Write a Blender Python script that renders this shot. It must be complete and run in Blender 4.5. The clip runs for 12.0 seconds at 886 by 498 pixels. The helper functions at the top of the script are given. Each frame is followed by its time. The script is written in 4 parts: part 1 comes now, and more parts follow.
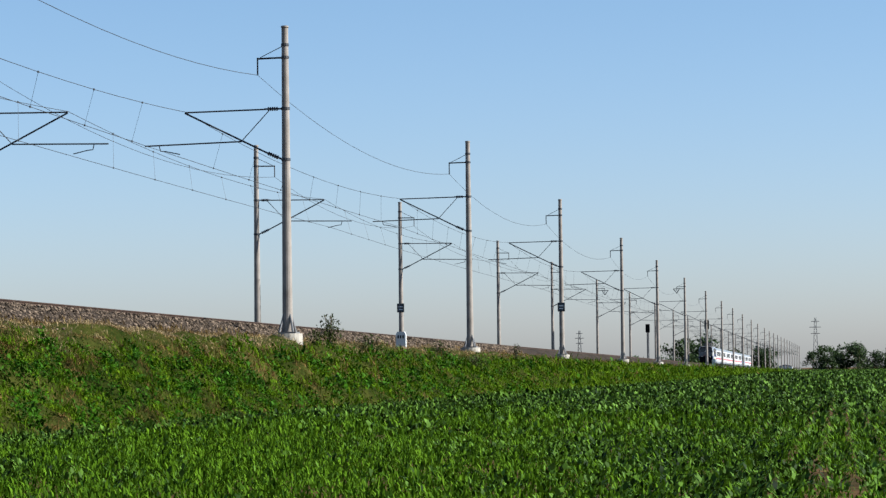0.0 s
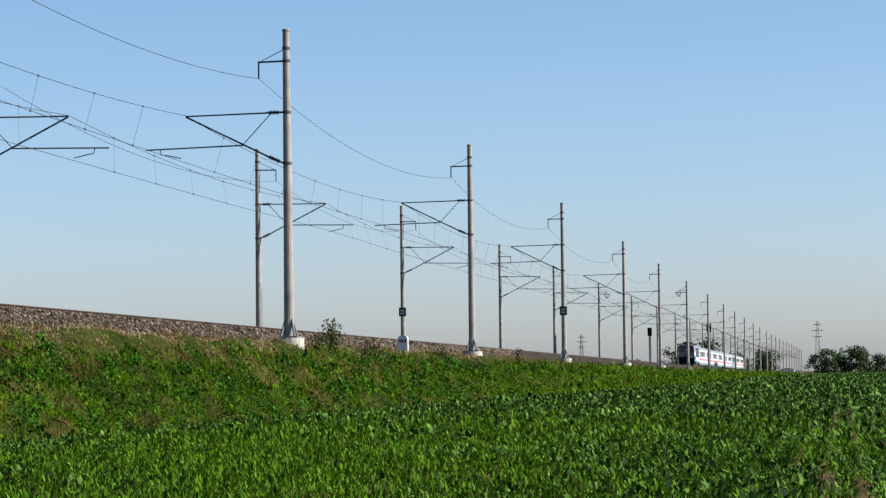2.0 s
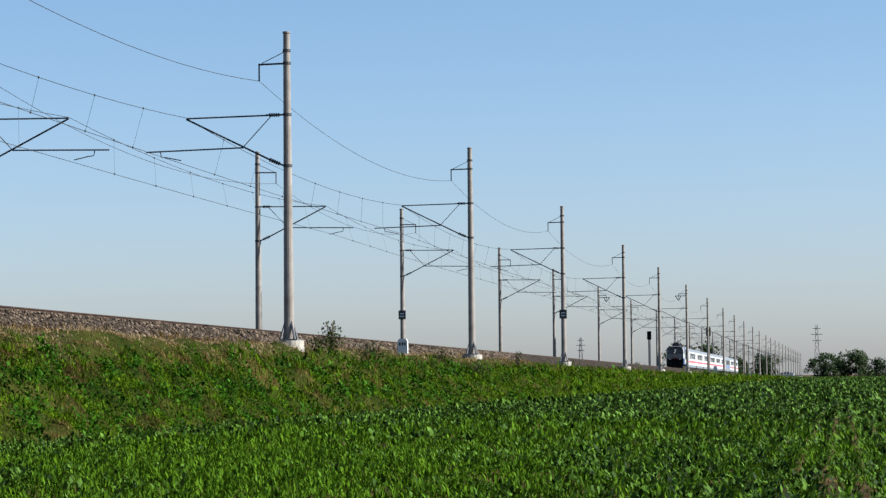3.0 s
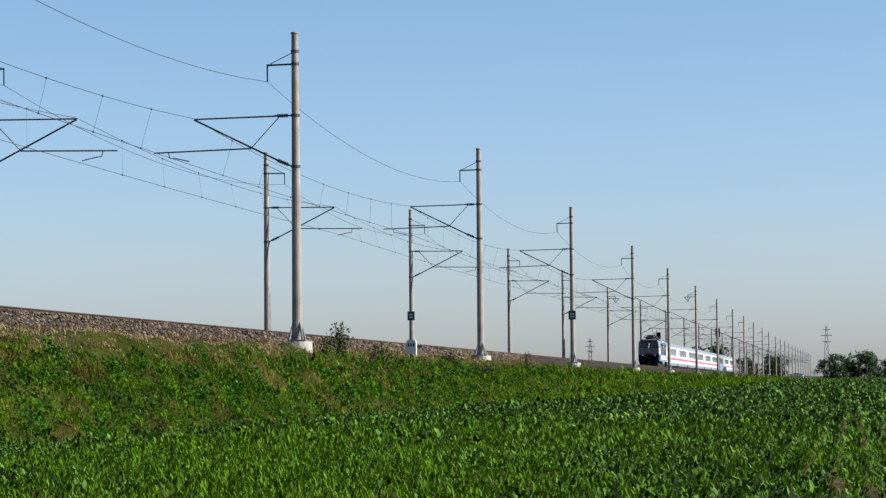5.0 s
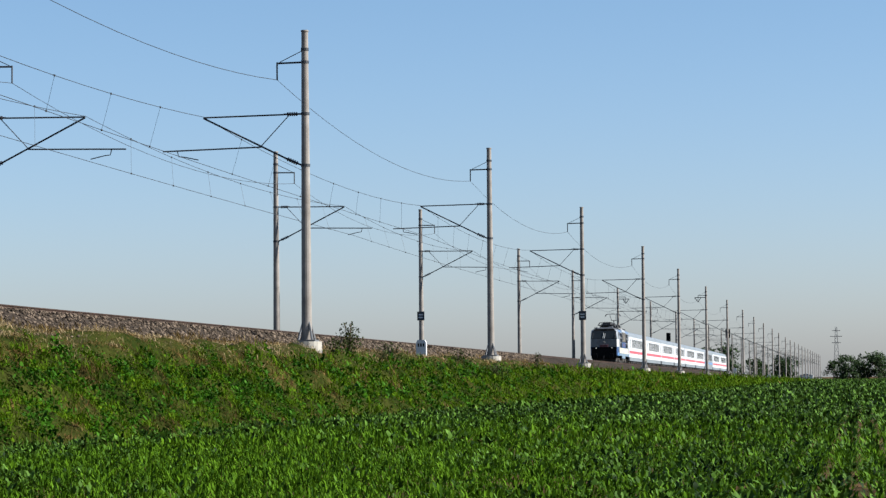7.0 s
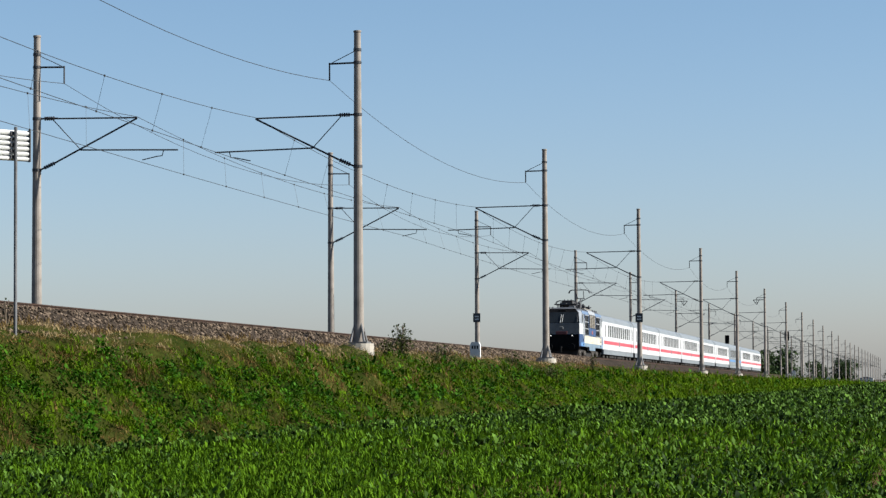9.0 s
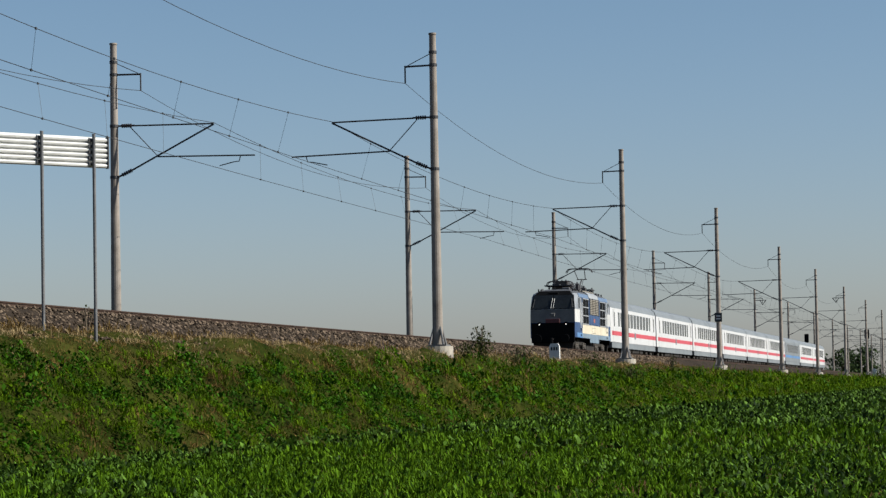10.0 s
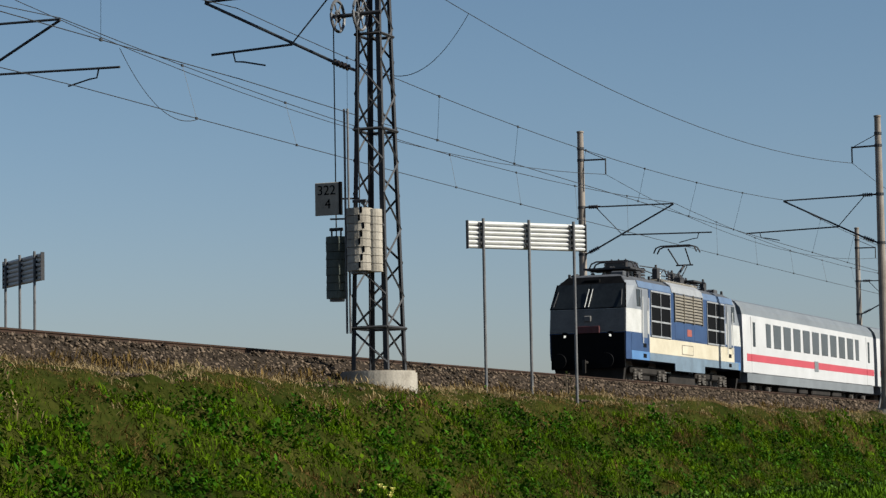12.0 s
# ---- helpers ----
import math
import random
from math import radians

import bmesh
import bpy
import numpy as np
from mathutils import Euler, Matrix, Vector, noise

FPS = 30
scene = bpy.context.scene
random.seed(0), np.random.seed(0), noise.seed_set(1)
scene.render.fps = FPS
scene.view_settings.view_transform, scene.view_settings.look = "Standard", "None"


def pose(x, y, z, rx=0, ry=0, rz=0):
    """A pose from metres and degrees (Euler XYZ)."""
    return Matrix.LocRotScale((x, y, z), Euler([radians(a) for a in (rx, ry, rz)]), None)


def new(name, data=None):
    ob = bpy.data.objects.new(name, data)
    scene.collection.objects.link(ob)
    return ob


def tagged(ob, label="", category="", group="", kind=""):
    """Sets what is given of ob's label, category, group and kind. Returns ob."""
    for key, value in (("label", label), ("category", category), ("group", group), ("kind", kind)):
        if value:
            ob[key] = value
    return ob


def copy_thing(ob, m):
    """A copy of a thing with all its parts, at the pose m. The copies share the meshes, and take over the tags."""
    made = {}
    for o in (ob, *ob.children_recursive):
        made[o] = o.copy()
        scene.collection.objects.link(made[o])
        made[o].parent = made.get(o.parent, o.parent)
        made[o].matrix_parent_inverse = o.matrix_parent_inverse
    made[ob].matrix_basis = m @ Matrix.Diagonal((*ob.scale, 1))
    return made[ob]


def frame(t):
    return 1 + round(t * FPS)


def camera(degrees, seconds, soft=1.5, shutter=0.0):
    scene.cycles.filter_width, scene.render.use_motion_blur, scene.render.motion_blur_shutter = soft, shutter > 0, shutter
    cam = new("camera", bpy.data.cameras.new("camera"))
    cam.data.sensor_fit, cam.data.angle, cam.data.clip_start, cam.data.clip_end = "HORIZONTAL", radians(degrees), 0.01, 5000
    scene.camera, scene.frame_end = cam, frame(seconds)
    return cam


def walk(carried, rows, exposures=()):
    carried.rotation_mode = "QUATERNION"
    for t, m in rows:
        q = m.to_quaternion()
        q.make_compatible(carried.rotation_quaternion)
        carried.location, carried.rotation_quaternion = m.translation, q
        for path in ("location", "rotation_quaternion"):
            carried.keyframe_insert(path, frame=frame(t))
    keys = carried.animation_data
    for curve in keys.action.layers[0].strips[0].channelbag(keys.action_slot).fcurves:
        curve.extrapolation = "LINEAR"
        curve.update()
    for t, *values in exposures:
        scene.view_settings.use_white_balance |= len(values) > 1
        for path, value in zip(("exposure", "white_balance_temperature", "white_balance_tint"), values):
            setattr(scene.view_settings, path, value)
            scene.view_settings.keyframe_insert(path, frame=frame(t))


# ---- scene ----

# ================= camera =================
EYE = 1.5
cam = camera(19.77, 12.0, soft=1.35)
PATH = [  # seconds, x, y, z from the first eye, yaw, pitch, roll
    (0.0, 0.072, 0.137, -0.009, 8.840, 2.759, -0.729),
    (0.5, 0.078, 0.298, -0.005, 8.882, 2.799, -0.674),
    (1.0, 0.032, 0.201, -0.008, 8.832, 2.794, -0.823),
    (1.5, 0.012, 0.293, -0.007, 8.828, 2.805, -0.839),
    (2.0, 0.014, 0.445, 0.004, 8.877, 2.846, -0.829),
    (2.5, -0.032, 0.484, 0.005, 8.846, 2.871, -0.803),
    (3.0, -0.030, 0.542, 0.009, 8.864, 2.914, -0.681),
    (5.0, -0.007, 0.668, 0.012, 9.078, 2.938, -0.663),
    (5.5, -0.038, 0.744, 0.006, 9.113, 2.935, -0.610),
    (6.0, -0.083, 0.895, 0.013, 9.175, 2.940, -0.620),
    (6.5, -0.105, 1.085, 0.009, 9.232, 2.944, -0.606),
    (7.0, -0.152, 1.301, 0.020, 9.291, 2.947, -0.558),
    (9.0, -0.017, 1.913, 0.057, 10.628, 2.990, -0.365),
    (9.5, -0.062, 1.998, 0.044, 11.318, 3.029, -0.697),
    (10.0, -0.104, 2.079, 0.038, 12.356, 3.076, -1.052),
    (10.5, -0.124, 2.237, 0.048, 13.622, 3.144, -1.415),
    (11.0, -0.184, 2.289, 0.045, 15.660, 3.570, -1.912),
    (11.3, 0.302, 0.951, 0.026, 17.381, 3.858, -1.879),
    (11.5, 0.539, -0.074, -0.033, 18.686, 4.146, -1.756),
    (12.0, 1.869, -5.191, -0.258, 22.527, 4.787, -1.009),
]
EXPOSURES = [(0.0, 1.45, 5800, 8), (7.2, 1.37, 5800, 8), (9.0, 1.28, 6050, 8), (9.5, 1.03, 6120, 8), (10.5, 0.83, 6250, 7.5), (12.0, 0.74, 6300, 7)]  # stops, kelvin, tint


def camera_pose(x, y, z, yaw, pitch, roll):
    return pose(x, y, EYE + z, 0, 0, yaw) @ pose(0, 0, 0, 90 + pitch) @ pose(0, 0, 0, 0, 0, roll)


walk(cam, [(t, camera_pose(*r)) for t, *r in PATH], exposures=EXPOSURES)

# ================= world and sun =================
SUN_AZ, SUN_EL = 86.0, 34.0
world = bpy.data.worlds.new("sky")
scene.world = world
world.use_nodes = True
wn = world.node_tree.nodes
sky = wn.new("ShaderNodeTexSky")
sky.sky_type, sky.sun_disc = "NISHITA", False
sky.sun_elevation, sky.sun_rotation = radians(SUN_EL), radians(SUN_AZ)
sky.air_density, sky.dust_density, sky.ozone_density = 1.0, 0.75, 3.3
wn["Background"].inputs["Strength"].default_value = 0.05
wl = world.node_tree.links
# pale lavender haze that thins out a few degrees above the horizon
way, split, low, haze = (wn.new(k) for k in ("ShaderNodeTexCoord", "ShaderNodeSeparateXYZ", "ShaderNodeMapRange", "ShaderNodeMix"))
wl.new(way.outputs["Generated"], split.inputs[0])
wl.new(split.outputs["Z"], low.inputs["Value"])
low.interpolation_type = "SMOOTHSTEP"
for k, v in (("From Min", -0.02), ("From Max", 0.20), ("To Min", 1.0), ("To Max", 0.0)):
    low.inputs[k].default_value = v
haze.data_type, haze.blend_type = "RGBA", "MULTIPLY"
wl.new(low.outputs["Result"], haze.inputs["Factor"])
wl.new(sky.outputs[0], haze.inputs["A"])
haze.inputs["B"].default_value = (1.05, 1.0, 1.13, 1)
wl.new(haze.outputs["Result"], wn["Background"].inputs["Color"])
sun = new("sun", bpy.data.lights.new("sun", "SUN"))
sun.data.energy, sun.data.angle, sun.data.color = 5.0, radians(0.6), (1.0, 0.93, 0.82)
sd = Vector((math.sin(radians(SUN_AZ)) * math.cos(radians(SUN_EL)), math.cos(radians(SUN_AZ)) * math.cos(radians(SUN_EL)), math.sin(radians(SUN_EL))))
sun.matrix_world = Matrix.Translation((60, 20, 60)) @ sd.to_track_quat("Z", "Y").to_matrix().to_4x4()


# ================= materials =================
def material(name, color, rough=0.7, metal=0.0, dark=None, scale=3.0, fine=40.0, bump=0.15, island=0.0, per_object=0.0, translucent=0.0, spec=0.5, rare=1.0):
    """Two scales of noise between dark and color, fine bump; island: variation from piece to piece; rare: above 1, fewer pieces are light."""
    m = bpy.data.materials.new(name)
    m.use_nodes = True
    nt = m.node_tree
    n, l = nt.nodes, nt.links
    bsdf = n["Principled BSDF"]
    dark = dark or tuple(c * 0.7 for c in color)
    geo = n.new("ShaderNodeTexCoord")
    big, small = n.new("ShaderNodeTexNoise"), n.new("ShaderNodeTexNoise")
    big.inputs["Scale"].default_value, big.inputs["Detail"].default_value = scale, 4
    small.inputs["Scale"].default_value, small.inputs["Detail"].default_value = fine, 5
    l.new(geo.outputs["Object"], big.inputs["Vector"])
    l.new(geo.outputs["Object"], small.inputs["Vector"])
    add = n.new("ShaderNodeMath")
    add.operation = "MULTIPLY_ADD"
    l.new(small.outputs["Fac"], add.inputs[0])
    add.inputs[1].default_value = 0.6
    l.new(big.outputs["Fac"], add.inputs[2])
    ramp = n.new("ShaderNodeMapRange")
    ramp.inputs["From Min"].default_value, ramp.inputs["From Max"].default_value = 0.5, 1.1
    l.new(add.outputs[0], ramp.inputs["Value"])
    mix = n.new("ShaderNodeMix")
    mix.data_type = "RGBA"
    mix.inputs["A"].default_value, mix.inputs["B"].default_value = (*dark, 1), (*color, 1)
    fac = ramp.outputs["Result"]
    if island or per_object:
        if island:
            src = n.new("ShaderNodeNewGeometry").outputs["Random Per Island"]
        else:
            src = n.new("ShaderNodeObjectInfo").outputs["Random"]
        mm = n.new("ShaderNodeMix")
        mm.inputs["Factor"].default_value = island or per_object
        l.new(fac, mm.inputs["A"])
        l.new(src, mm.inputs["B"])
        fac = mm.outputs["Result"]
    if rare != 1.0:
        power = n.new("ShaderNodeMath")
        power.operation = "POWER"
        l.new(fac, power.inputs[0])
        power.inputs[1].default_value = rare
        fac = power.outputs[0]
    l.new(fac, mix.inputs["Factor"])
    l.new(mix.outputs["Result"], bsdf.inputs["Base Color"])
    bsdf.inputs["Roughness"].default_value, bsdf.inputs["Metallic"].default_value = rough, metal
    bsdf.inputs["Specular IOR Level"].default_value = spec
    if bump:
        b = n.new("ShaderNodeBump")
        b.inputs["Strength"].default_value, b.inputs["Distance"].default_value = bump, 0.02
        l.new(small.outputs["Fac"], b.inputs["Height"])
        l.new(b.outputs[0], bsdf.inputs["Normal"])
    if translucent:
        tr = n.new("ShaderNodeBsdfTranslucent")
        l.new(mix.outputs["Result"], tr.inputs["Color"])
        ms = n.new("ShaderNodeMixShader")
        ms.inputs["Fac"].default_value = translucent
        l.new(bsdf.outputs[0], ms.inputs[1])
        l.new(tr.outputs[0], ms.inputs[2])
        l.new(ms.outputs[0], n["Material Output"].inputs["Surface"])
    return m


M = dict(
    soil=material("soil", (0.11, 0.055, 0.025), 0.95, dark=(0.012, 0.018, 0.004), scale=0.25, fine=6, spec=0.05),
    # bank soil is darkened to paint shade between the plants
    bank=material("bank_soil", (0.044, 0.044, 0.009), 0.95, dark=(0.006, 0.013, 0.001), scale=0.6, fine=9, spec=0.02, rare=1.3),
    ballast=material("ballast", (0.040, 0.030, 0.022), 0.95, dark=(0.010, 0.008, 0.006), scale=1.2, fine=14, bump=0.8, spec=0.05),
    stone=material("ballast_stone", (0.165, 0.124, 0.090), 0.95, dark=(0.005, 0.004, 0.003), scale=2, fine=30, island=0.85, spec=0.04, rare=1.3),
    rail=material("rusty_rail", (0.045, 0.024, 0.015), 0.8, 0.0, dark=(0.02, 0.012, 0.008), scale=2, fine=30, spec=0.2),
    sleeper=material("concrete_sleeper", (0.22, 0.2, 0.17), 0.9, scale=3, fine=40, per_object=0.4),
    concrete=material("pale_concrete", (0.36, 0.33, 0.28), 0.9, dark=(0.19, 0.17, 0.14), scale=2.2, fine=30, bump=0.3, spec=0.2),
    pole=material("weathered_pole", (0.270, 0.240, 0.212), 0.8, dark=(0.140, 0.120, 0.100), scale=1.6, fine=24, bump=0.1, spec=0.15),
    steel=material("dark_steel", (0.045, 0.045, 0.048), 0.65, 0.2, scale=4, fine=40, spec=0.3),
    galv=material("galvanised_steel", (0.15, 0.15, 0.152), 0.55, 0.3, dark=(0.07, 0.07, 0.072), scale=4, fine=60),
    tube=material("grey_tube", (0.05, 0.055, 0.06), 0.55, 0.2, scale=4, fine=60, spec=0.3),
    wire=material("copper_wire", (0.05, 0.053, 0.056), 0.6, 0.2, scale=5, fine=60, bump=0, spec=0.2),
    insulator=material("brown_insulator", (0.035, 0.03, 0.03), 0.3, scale=5, fine=50, bump=0),
    white=material("white_paint", (0.60, 0.60, 0.58), 0.55, dark=(0.45, 0.45, 0.43), scale=2, fine=30, bump=0.05, spec=0.3),
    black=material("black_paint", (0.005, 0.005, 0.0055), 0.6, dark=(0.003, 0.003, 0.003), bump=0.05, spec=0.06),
    # near-black crop and herb tones put the gaps' shade into the leaf colour
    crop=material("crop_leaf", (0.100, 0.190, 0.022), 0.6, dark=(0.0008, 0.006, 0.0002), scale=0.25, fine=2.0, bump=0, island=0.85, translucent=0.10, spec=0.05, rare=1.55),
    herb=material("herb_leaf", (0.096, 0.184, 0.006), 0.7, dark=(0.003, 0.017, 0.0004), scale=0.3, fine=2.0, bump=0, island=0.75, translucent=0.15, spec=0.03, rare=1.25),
    grass=material("bank_grass", (0.100, 0.162, 0.004), 0.7, dark=(0.010, 0.034, 0.0005), scale=0.6, fine=2.5, bump=0, island=0.5, translucent=0.14, spec=0.02, rare=1.1),
    # tone holds the weeds' dark green and the shade of the hummocks
    weed=material("dark_weed", (0.052, 0.140, 0.004), 0.6, dark=(0.002, 0.014, 0.0003), scale=0.6, fine=2.5, bump=0, island=0.6, translucent=0.12, spec=0.04, rare=1.3),
    dry=material("dry_grass", (0.225, 0.145, 0.048), 0.85, dark=(0.040, 0.027, 0.008), scale=0.6, fine=3, bump=0, island=0.5, translucent=0.1, spec=0.03, rare=1.4),
    straw=material("pale_straw", (0.36, 0.27, 0.14), 0.85, dark=(0.13, 0.095, 0.045), scale=0.6, fine=3, bump=0, island=0.4, translucent=0.2, spec=0.03),
    skirt=material("blue_grey_skirt", (0.15, 0.205, 0.26), 0.5, dark=(0.09, 0.12, 0.15), scale=1.5, fine=20, bump=0.03, spec=0.3),
    # light grey base paints the sky's reflection into the coach glass
    coach_glass=material("coach_window_glass", (0.060, 0.066, 0.072), 0.14, dark=(0.035, 0.04, 0.045), scale=1, fine=8, bump=0, spec=0.4),
    shrub=material("shrub_leaf", (0.055, 0.066, 0.018), 0.7, dark=(0.02, 0.028, 0.008), scale=1.0, fine=4, bump=0, island=0.6, translucent=0.25, spec=0.05),
    tree=material("tree_leaf", (0.055, 0.082, 0.030), 0.7, dark=(0.020, 0.036, 0.014), scale=0.3, fine=2, bump=0, island=0.5, translucent=0.2, spec=0.05),
    bark=material("bark", (0.12, 0.09, 0.06), 0.9, scale=3, fine=20, bump=0.5),
    yellow=material("yellow_petal", (0.78, 0.72, 0.18), 0.6, bump=0),
    loco_white=material("white_band_paint", (0.47, 0.47, 0.46), 0.55, dark=(0.33, 0.33, 0.31), scale=1.5, fine=16, bump=0.03, spec=0.3),
    # darker grey puts the shade on the cab front into the paint
    front_shade=material("shaded_front_paint", (0.165, 0.160, 0.150), 0.6, dark=(0.10, 0.098, 0.092), scale=1.5, fine=16, bump=0.03, spec=0.15),
    loco_blue=material("blue_body", (0.031, 0.062, 0.140), 0.45, dark=(0.02, 0.042, 0.10), scale=1.5, fine=20, bump=0.03, spec=0.3),
    loco_sky=material("light_blue_body", (0.085, 0.19, 0.36), 0.45, dark=(0.06, 0.13, 0.27), scale=1.5, fine=20, bump=0.03, spec=0.3),
    loco_cream=material("cream_stripe", (0.50, 0.46, 0.36), 0.5, dark=(0.38, 0.335, 0.245), scale=1.5, fine=16, bump=0.03, spec=0.3),
    loco_grey=material("light_grey_body", (0.19, 0.205, 0.225), 0.5, dark=(0.12, 0.13, 0.145), scale=1.5, fine=20, bump=0.03, spec=0.3),
    loco_roof=material("roof_grey", (0.085, 0.088, 0.095), 0.6, dark=(0.045, 0.047, 0.052), scale=1.5, fine=20, bump=0.05, spec=0.2),
    trim=material("pale_metal_trim", (0.31, 0.32, 0.33), 0.5, 0.2, dark=(0.20, 0.205, 0.21), scale=2, fine=25, bump=0.03, spec=0.3),
    gutter=material("pale_blue_gutter", (0.10, 0.15, 0.23), 0.5, dark=(0.07, 0.10, 0.16), scale=1.5, fine=20, bump=0.03, spec=0.3),
    louvre=material("beige_louvre", (0.19, 0.168, 0.132), 0.6, dark=(0.10, 0.088, 0.068), scale=3, fine=30),
    coach_white=material("coach_white", (0.46, 0.46, 0.465), 0.4, dark=(0.37, 0.37, 0.37), scale=0.8, fine=14, bump=0.02, spec=0.4),
    coach_red=material("coach_red", (0.40, 0.060, 0.080), 0.45, dark=(0.33, 0.05, 0.065), scale=1.0, fine=14, bump=0.02, spec=0.3),
    coach_grey=material("coach_grey", (0.165, 0.18, 0.19), 0.5, dark=(0.11, 0.12, 0.13), scale=1.0, fine=14, bump=0.02, spec=0.3),
    wheel=material("worn_wheel_steel", (0.13, 0.115, 0.10), 0.6, 0.3, dark=(0.05, 0.045, 0.04), scale=2, fine=20, spec=0.3),
    shaded_concrete=material("shaded_grey_concrete", (0.125, 0.140, 0.122), 0.9, dark=(0.07, 0.08, 0.07), scale=2.2, fine=30, bump=0.3, spec=0.1),
    under=material("underframe", (0.03, 0.026, 0.023), 0.85, dark=(0.01, 0.009, 0.008), scale=2, fine=20, spec=0.2),
    glass=material("dark_window_glass", (0.02, 0.024, 0.027), 0.12, dark=(0.01, 0.012, 0.014), scale=1, fine=8, bump=0, spec=0.25),
    dullred=material("dull_red_paint", (0.10, 0.02, 0.02), 0.6, bump=0),
    signred=material("red_plate", (0.28, 0.075, 0.055), 0.6, bump=0),
)
lampm = bpy.data.materials.new("headlamp_glow")
lampm.use_nodes = True
lampm.node_tree.nodes["Principled BSDF"].inputs["Emission Color"].default_value = (1.0, 0.95, 0.8, 1)
lampm.node_tree.nodes["Principled BSDF"].inputs["Emission Strength"].default_value = 0.5
M["lamp"] = lampm


# ================= mesh helpers =================
def part(name, bm, mat, parent=None, label="", m=None, smooth=False):
    me = bpy.data.meshes.new(name)
    bmesh.ops.recalc_face_normals(bm, faces=bm.faces)
    if smooth:
        for f in bm.faces:
            f.smooth = True
    bm.to_mesh(me)
    bm.free()
    me.materials.append(mat)
    ob = new(name, me)
    if parent:
        ob.parent = parent
    if m is not None:
        ob.matrix_basis = m
    if label:
        ob["label"] = label
    return ob


def thing(name, label, category, group="", m=None):
    ob = new(name)
    ob.empty_display_size = 0.3
    if m is not None:
        ob.matrix_basis = m
    return tagged(ob, label, category, group)


def box(bm, x0, x1, y0, y1, z0, z1, bevel=0.0):
    r = bmesh.ops.create_cube(bm, size=1.0, matrix=Matrix.Translation(((x0 + x1) / 2, (y0 + y1) / 2, (z0 + z1) / 2)) @ Matrix.Diagonal((abs(x1 - x0), abs(y1 - y0), abs(z1 - z0), 1)))
    if bevel:
        es = list({e for v in r["verts"] for e in v.link_edges})
        bmesh.ops.bevel(bm, geom=es, offset=bevel, segments=1, affect="EDGES")
    return bm


def tube(bm, p, q, r0, r1=None, seg=8, caps=True):
    p, q = Vector(p), Vector(q)
    d = q - p
    m = Matrix.Translation((p + q) / 2) @ d.to_track_quat("Z", "Y").to_matrix().to_4x4()
    bmesh.ops.create_cone(bm, cap_ends=caps, segments=seg, radius1=r0, radius2=r0 if r1 is None else r1, depth=d.length, matrix=m)
    return bm


def line_mesh(bm, pts, r, seg=4):
    """A thin round wire through points."""
    rings = []
    for i, p in enumerate(pts):
        a = pts[max(i - 1, 0)]
        b = pts[min(i + 1, len(pts) - 1)]
        d = (Vector(b) - Vector(a)).normalized()
        u = d.cross(Vector((0, 0, 1)))
        u = u.normalized() if u.length > 1e-4 else Vector((1, 0, 0))
        w = d.cross(u)
        rings.append([bm.verts.new(Vector(p) + r * (math.cos(k) * u + math.sin(k) * w)) for k in (2 * math.pi * j / seg for j in range(seg))])
    for a, b in zip(rings, rings[1:]):
        for j in range(seg):
            bm.faces.new((a[j], a[(j + 1) % seg], b[(j + 1) % seg], b[j]))
    return bm


def loft(bm, sections, cap=True):
    """Closed sections (lists of points of equal count) joined into a skin."""
    rings = [[bm.verts.new(p) for p in s] for s in sections]
    n = len(rings[0])
    for a, b in zip(rings, rings[1:]):
        for j in range(n):
            bm.faces.new((a[j], a[(j + 1) % n], b[(j + 1) % n], b[j]))
    if cap:
        bm.faces.new(rings[0][::-1])
        bm.faces.new(rings[-1])
    return bm


def mesh_arrays(name, verts, quads, mat, label, category, kind="stuff"):
    me = bpy.data.meshes.new(name)
    me.vertices.add(len(verts))
    me.vertices.foreach_set("co", verts.astype(np.float32).ravel())
    n = len(quads)
    k = quads.shape[1]
    me.loops.add(n * k)
    me.loops.foreach_set("vertex_index", quads.astype(np.int32).ravel())
    me.polygons.add(n)
    me.polygons.foreach_set("loop_start", np.arange(0, n * k, k, dtype=np.int32))
    me.update(calc_edges=True)
    me.materials.append(mat)
    return tagged(new(name, me), label, category, "", kind)


rng = np.random.default_rng(7)


def leaves(name, pos, length, width, lean, droop, mat, label="", category="", parent=None, az=None):
    """Leaves as folded strips of two quads: pos (n,3), length, width, lean from the vertical (radians) and droop of the tip, each (n,)."""
    n = len(pos)
    az = rng.uniform(0, 2 * np.pi, n) if az is None else az
    side = np.stack([-np.sin(az), np.cos(az), np.zeros(n)], 1)
    out = np.stack([np.cos(az), np.sin(az), np.zeros(n)], 1)
    up = np.array([0, 0, 1.0])
    d1 = out * np.sin(lean)[:, None] + up * np.cos(lean)[:, None]
    l2 = lean + droop
    d2 = out * np.sin(l2)[:, None] + up * np.cos(l2)[:, None]
    tw = rng.normal(0, 0.35, n)[:, None]
    s1 = side + tw * d2
    mid = pos + d1 * (length * 0.5)[:, None]
    tip = mid + d2 * (length * 0.5)[:, None]
    w = width[:, None] * 0.5
    v = np.stack([pos - side * w * 0.35, pos + side * w * 0.35, mid - s1 * w, mid + s1 * w, tip - s1 * w * 0.18, tip + s1 * w * 0.18], 1).reshape(-1, 3)
    b = (np.arange(n) * 6)[:, None]
    q = np.concatenate([b + np.array([[0, 1, 3, 2]]), b + np.array([[2, 3, 5, 4]])], 0)
    ob = mesh_arrays(name, v, q, mat, label, category)
    ob.parent = parent
    return ob


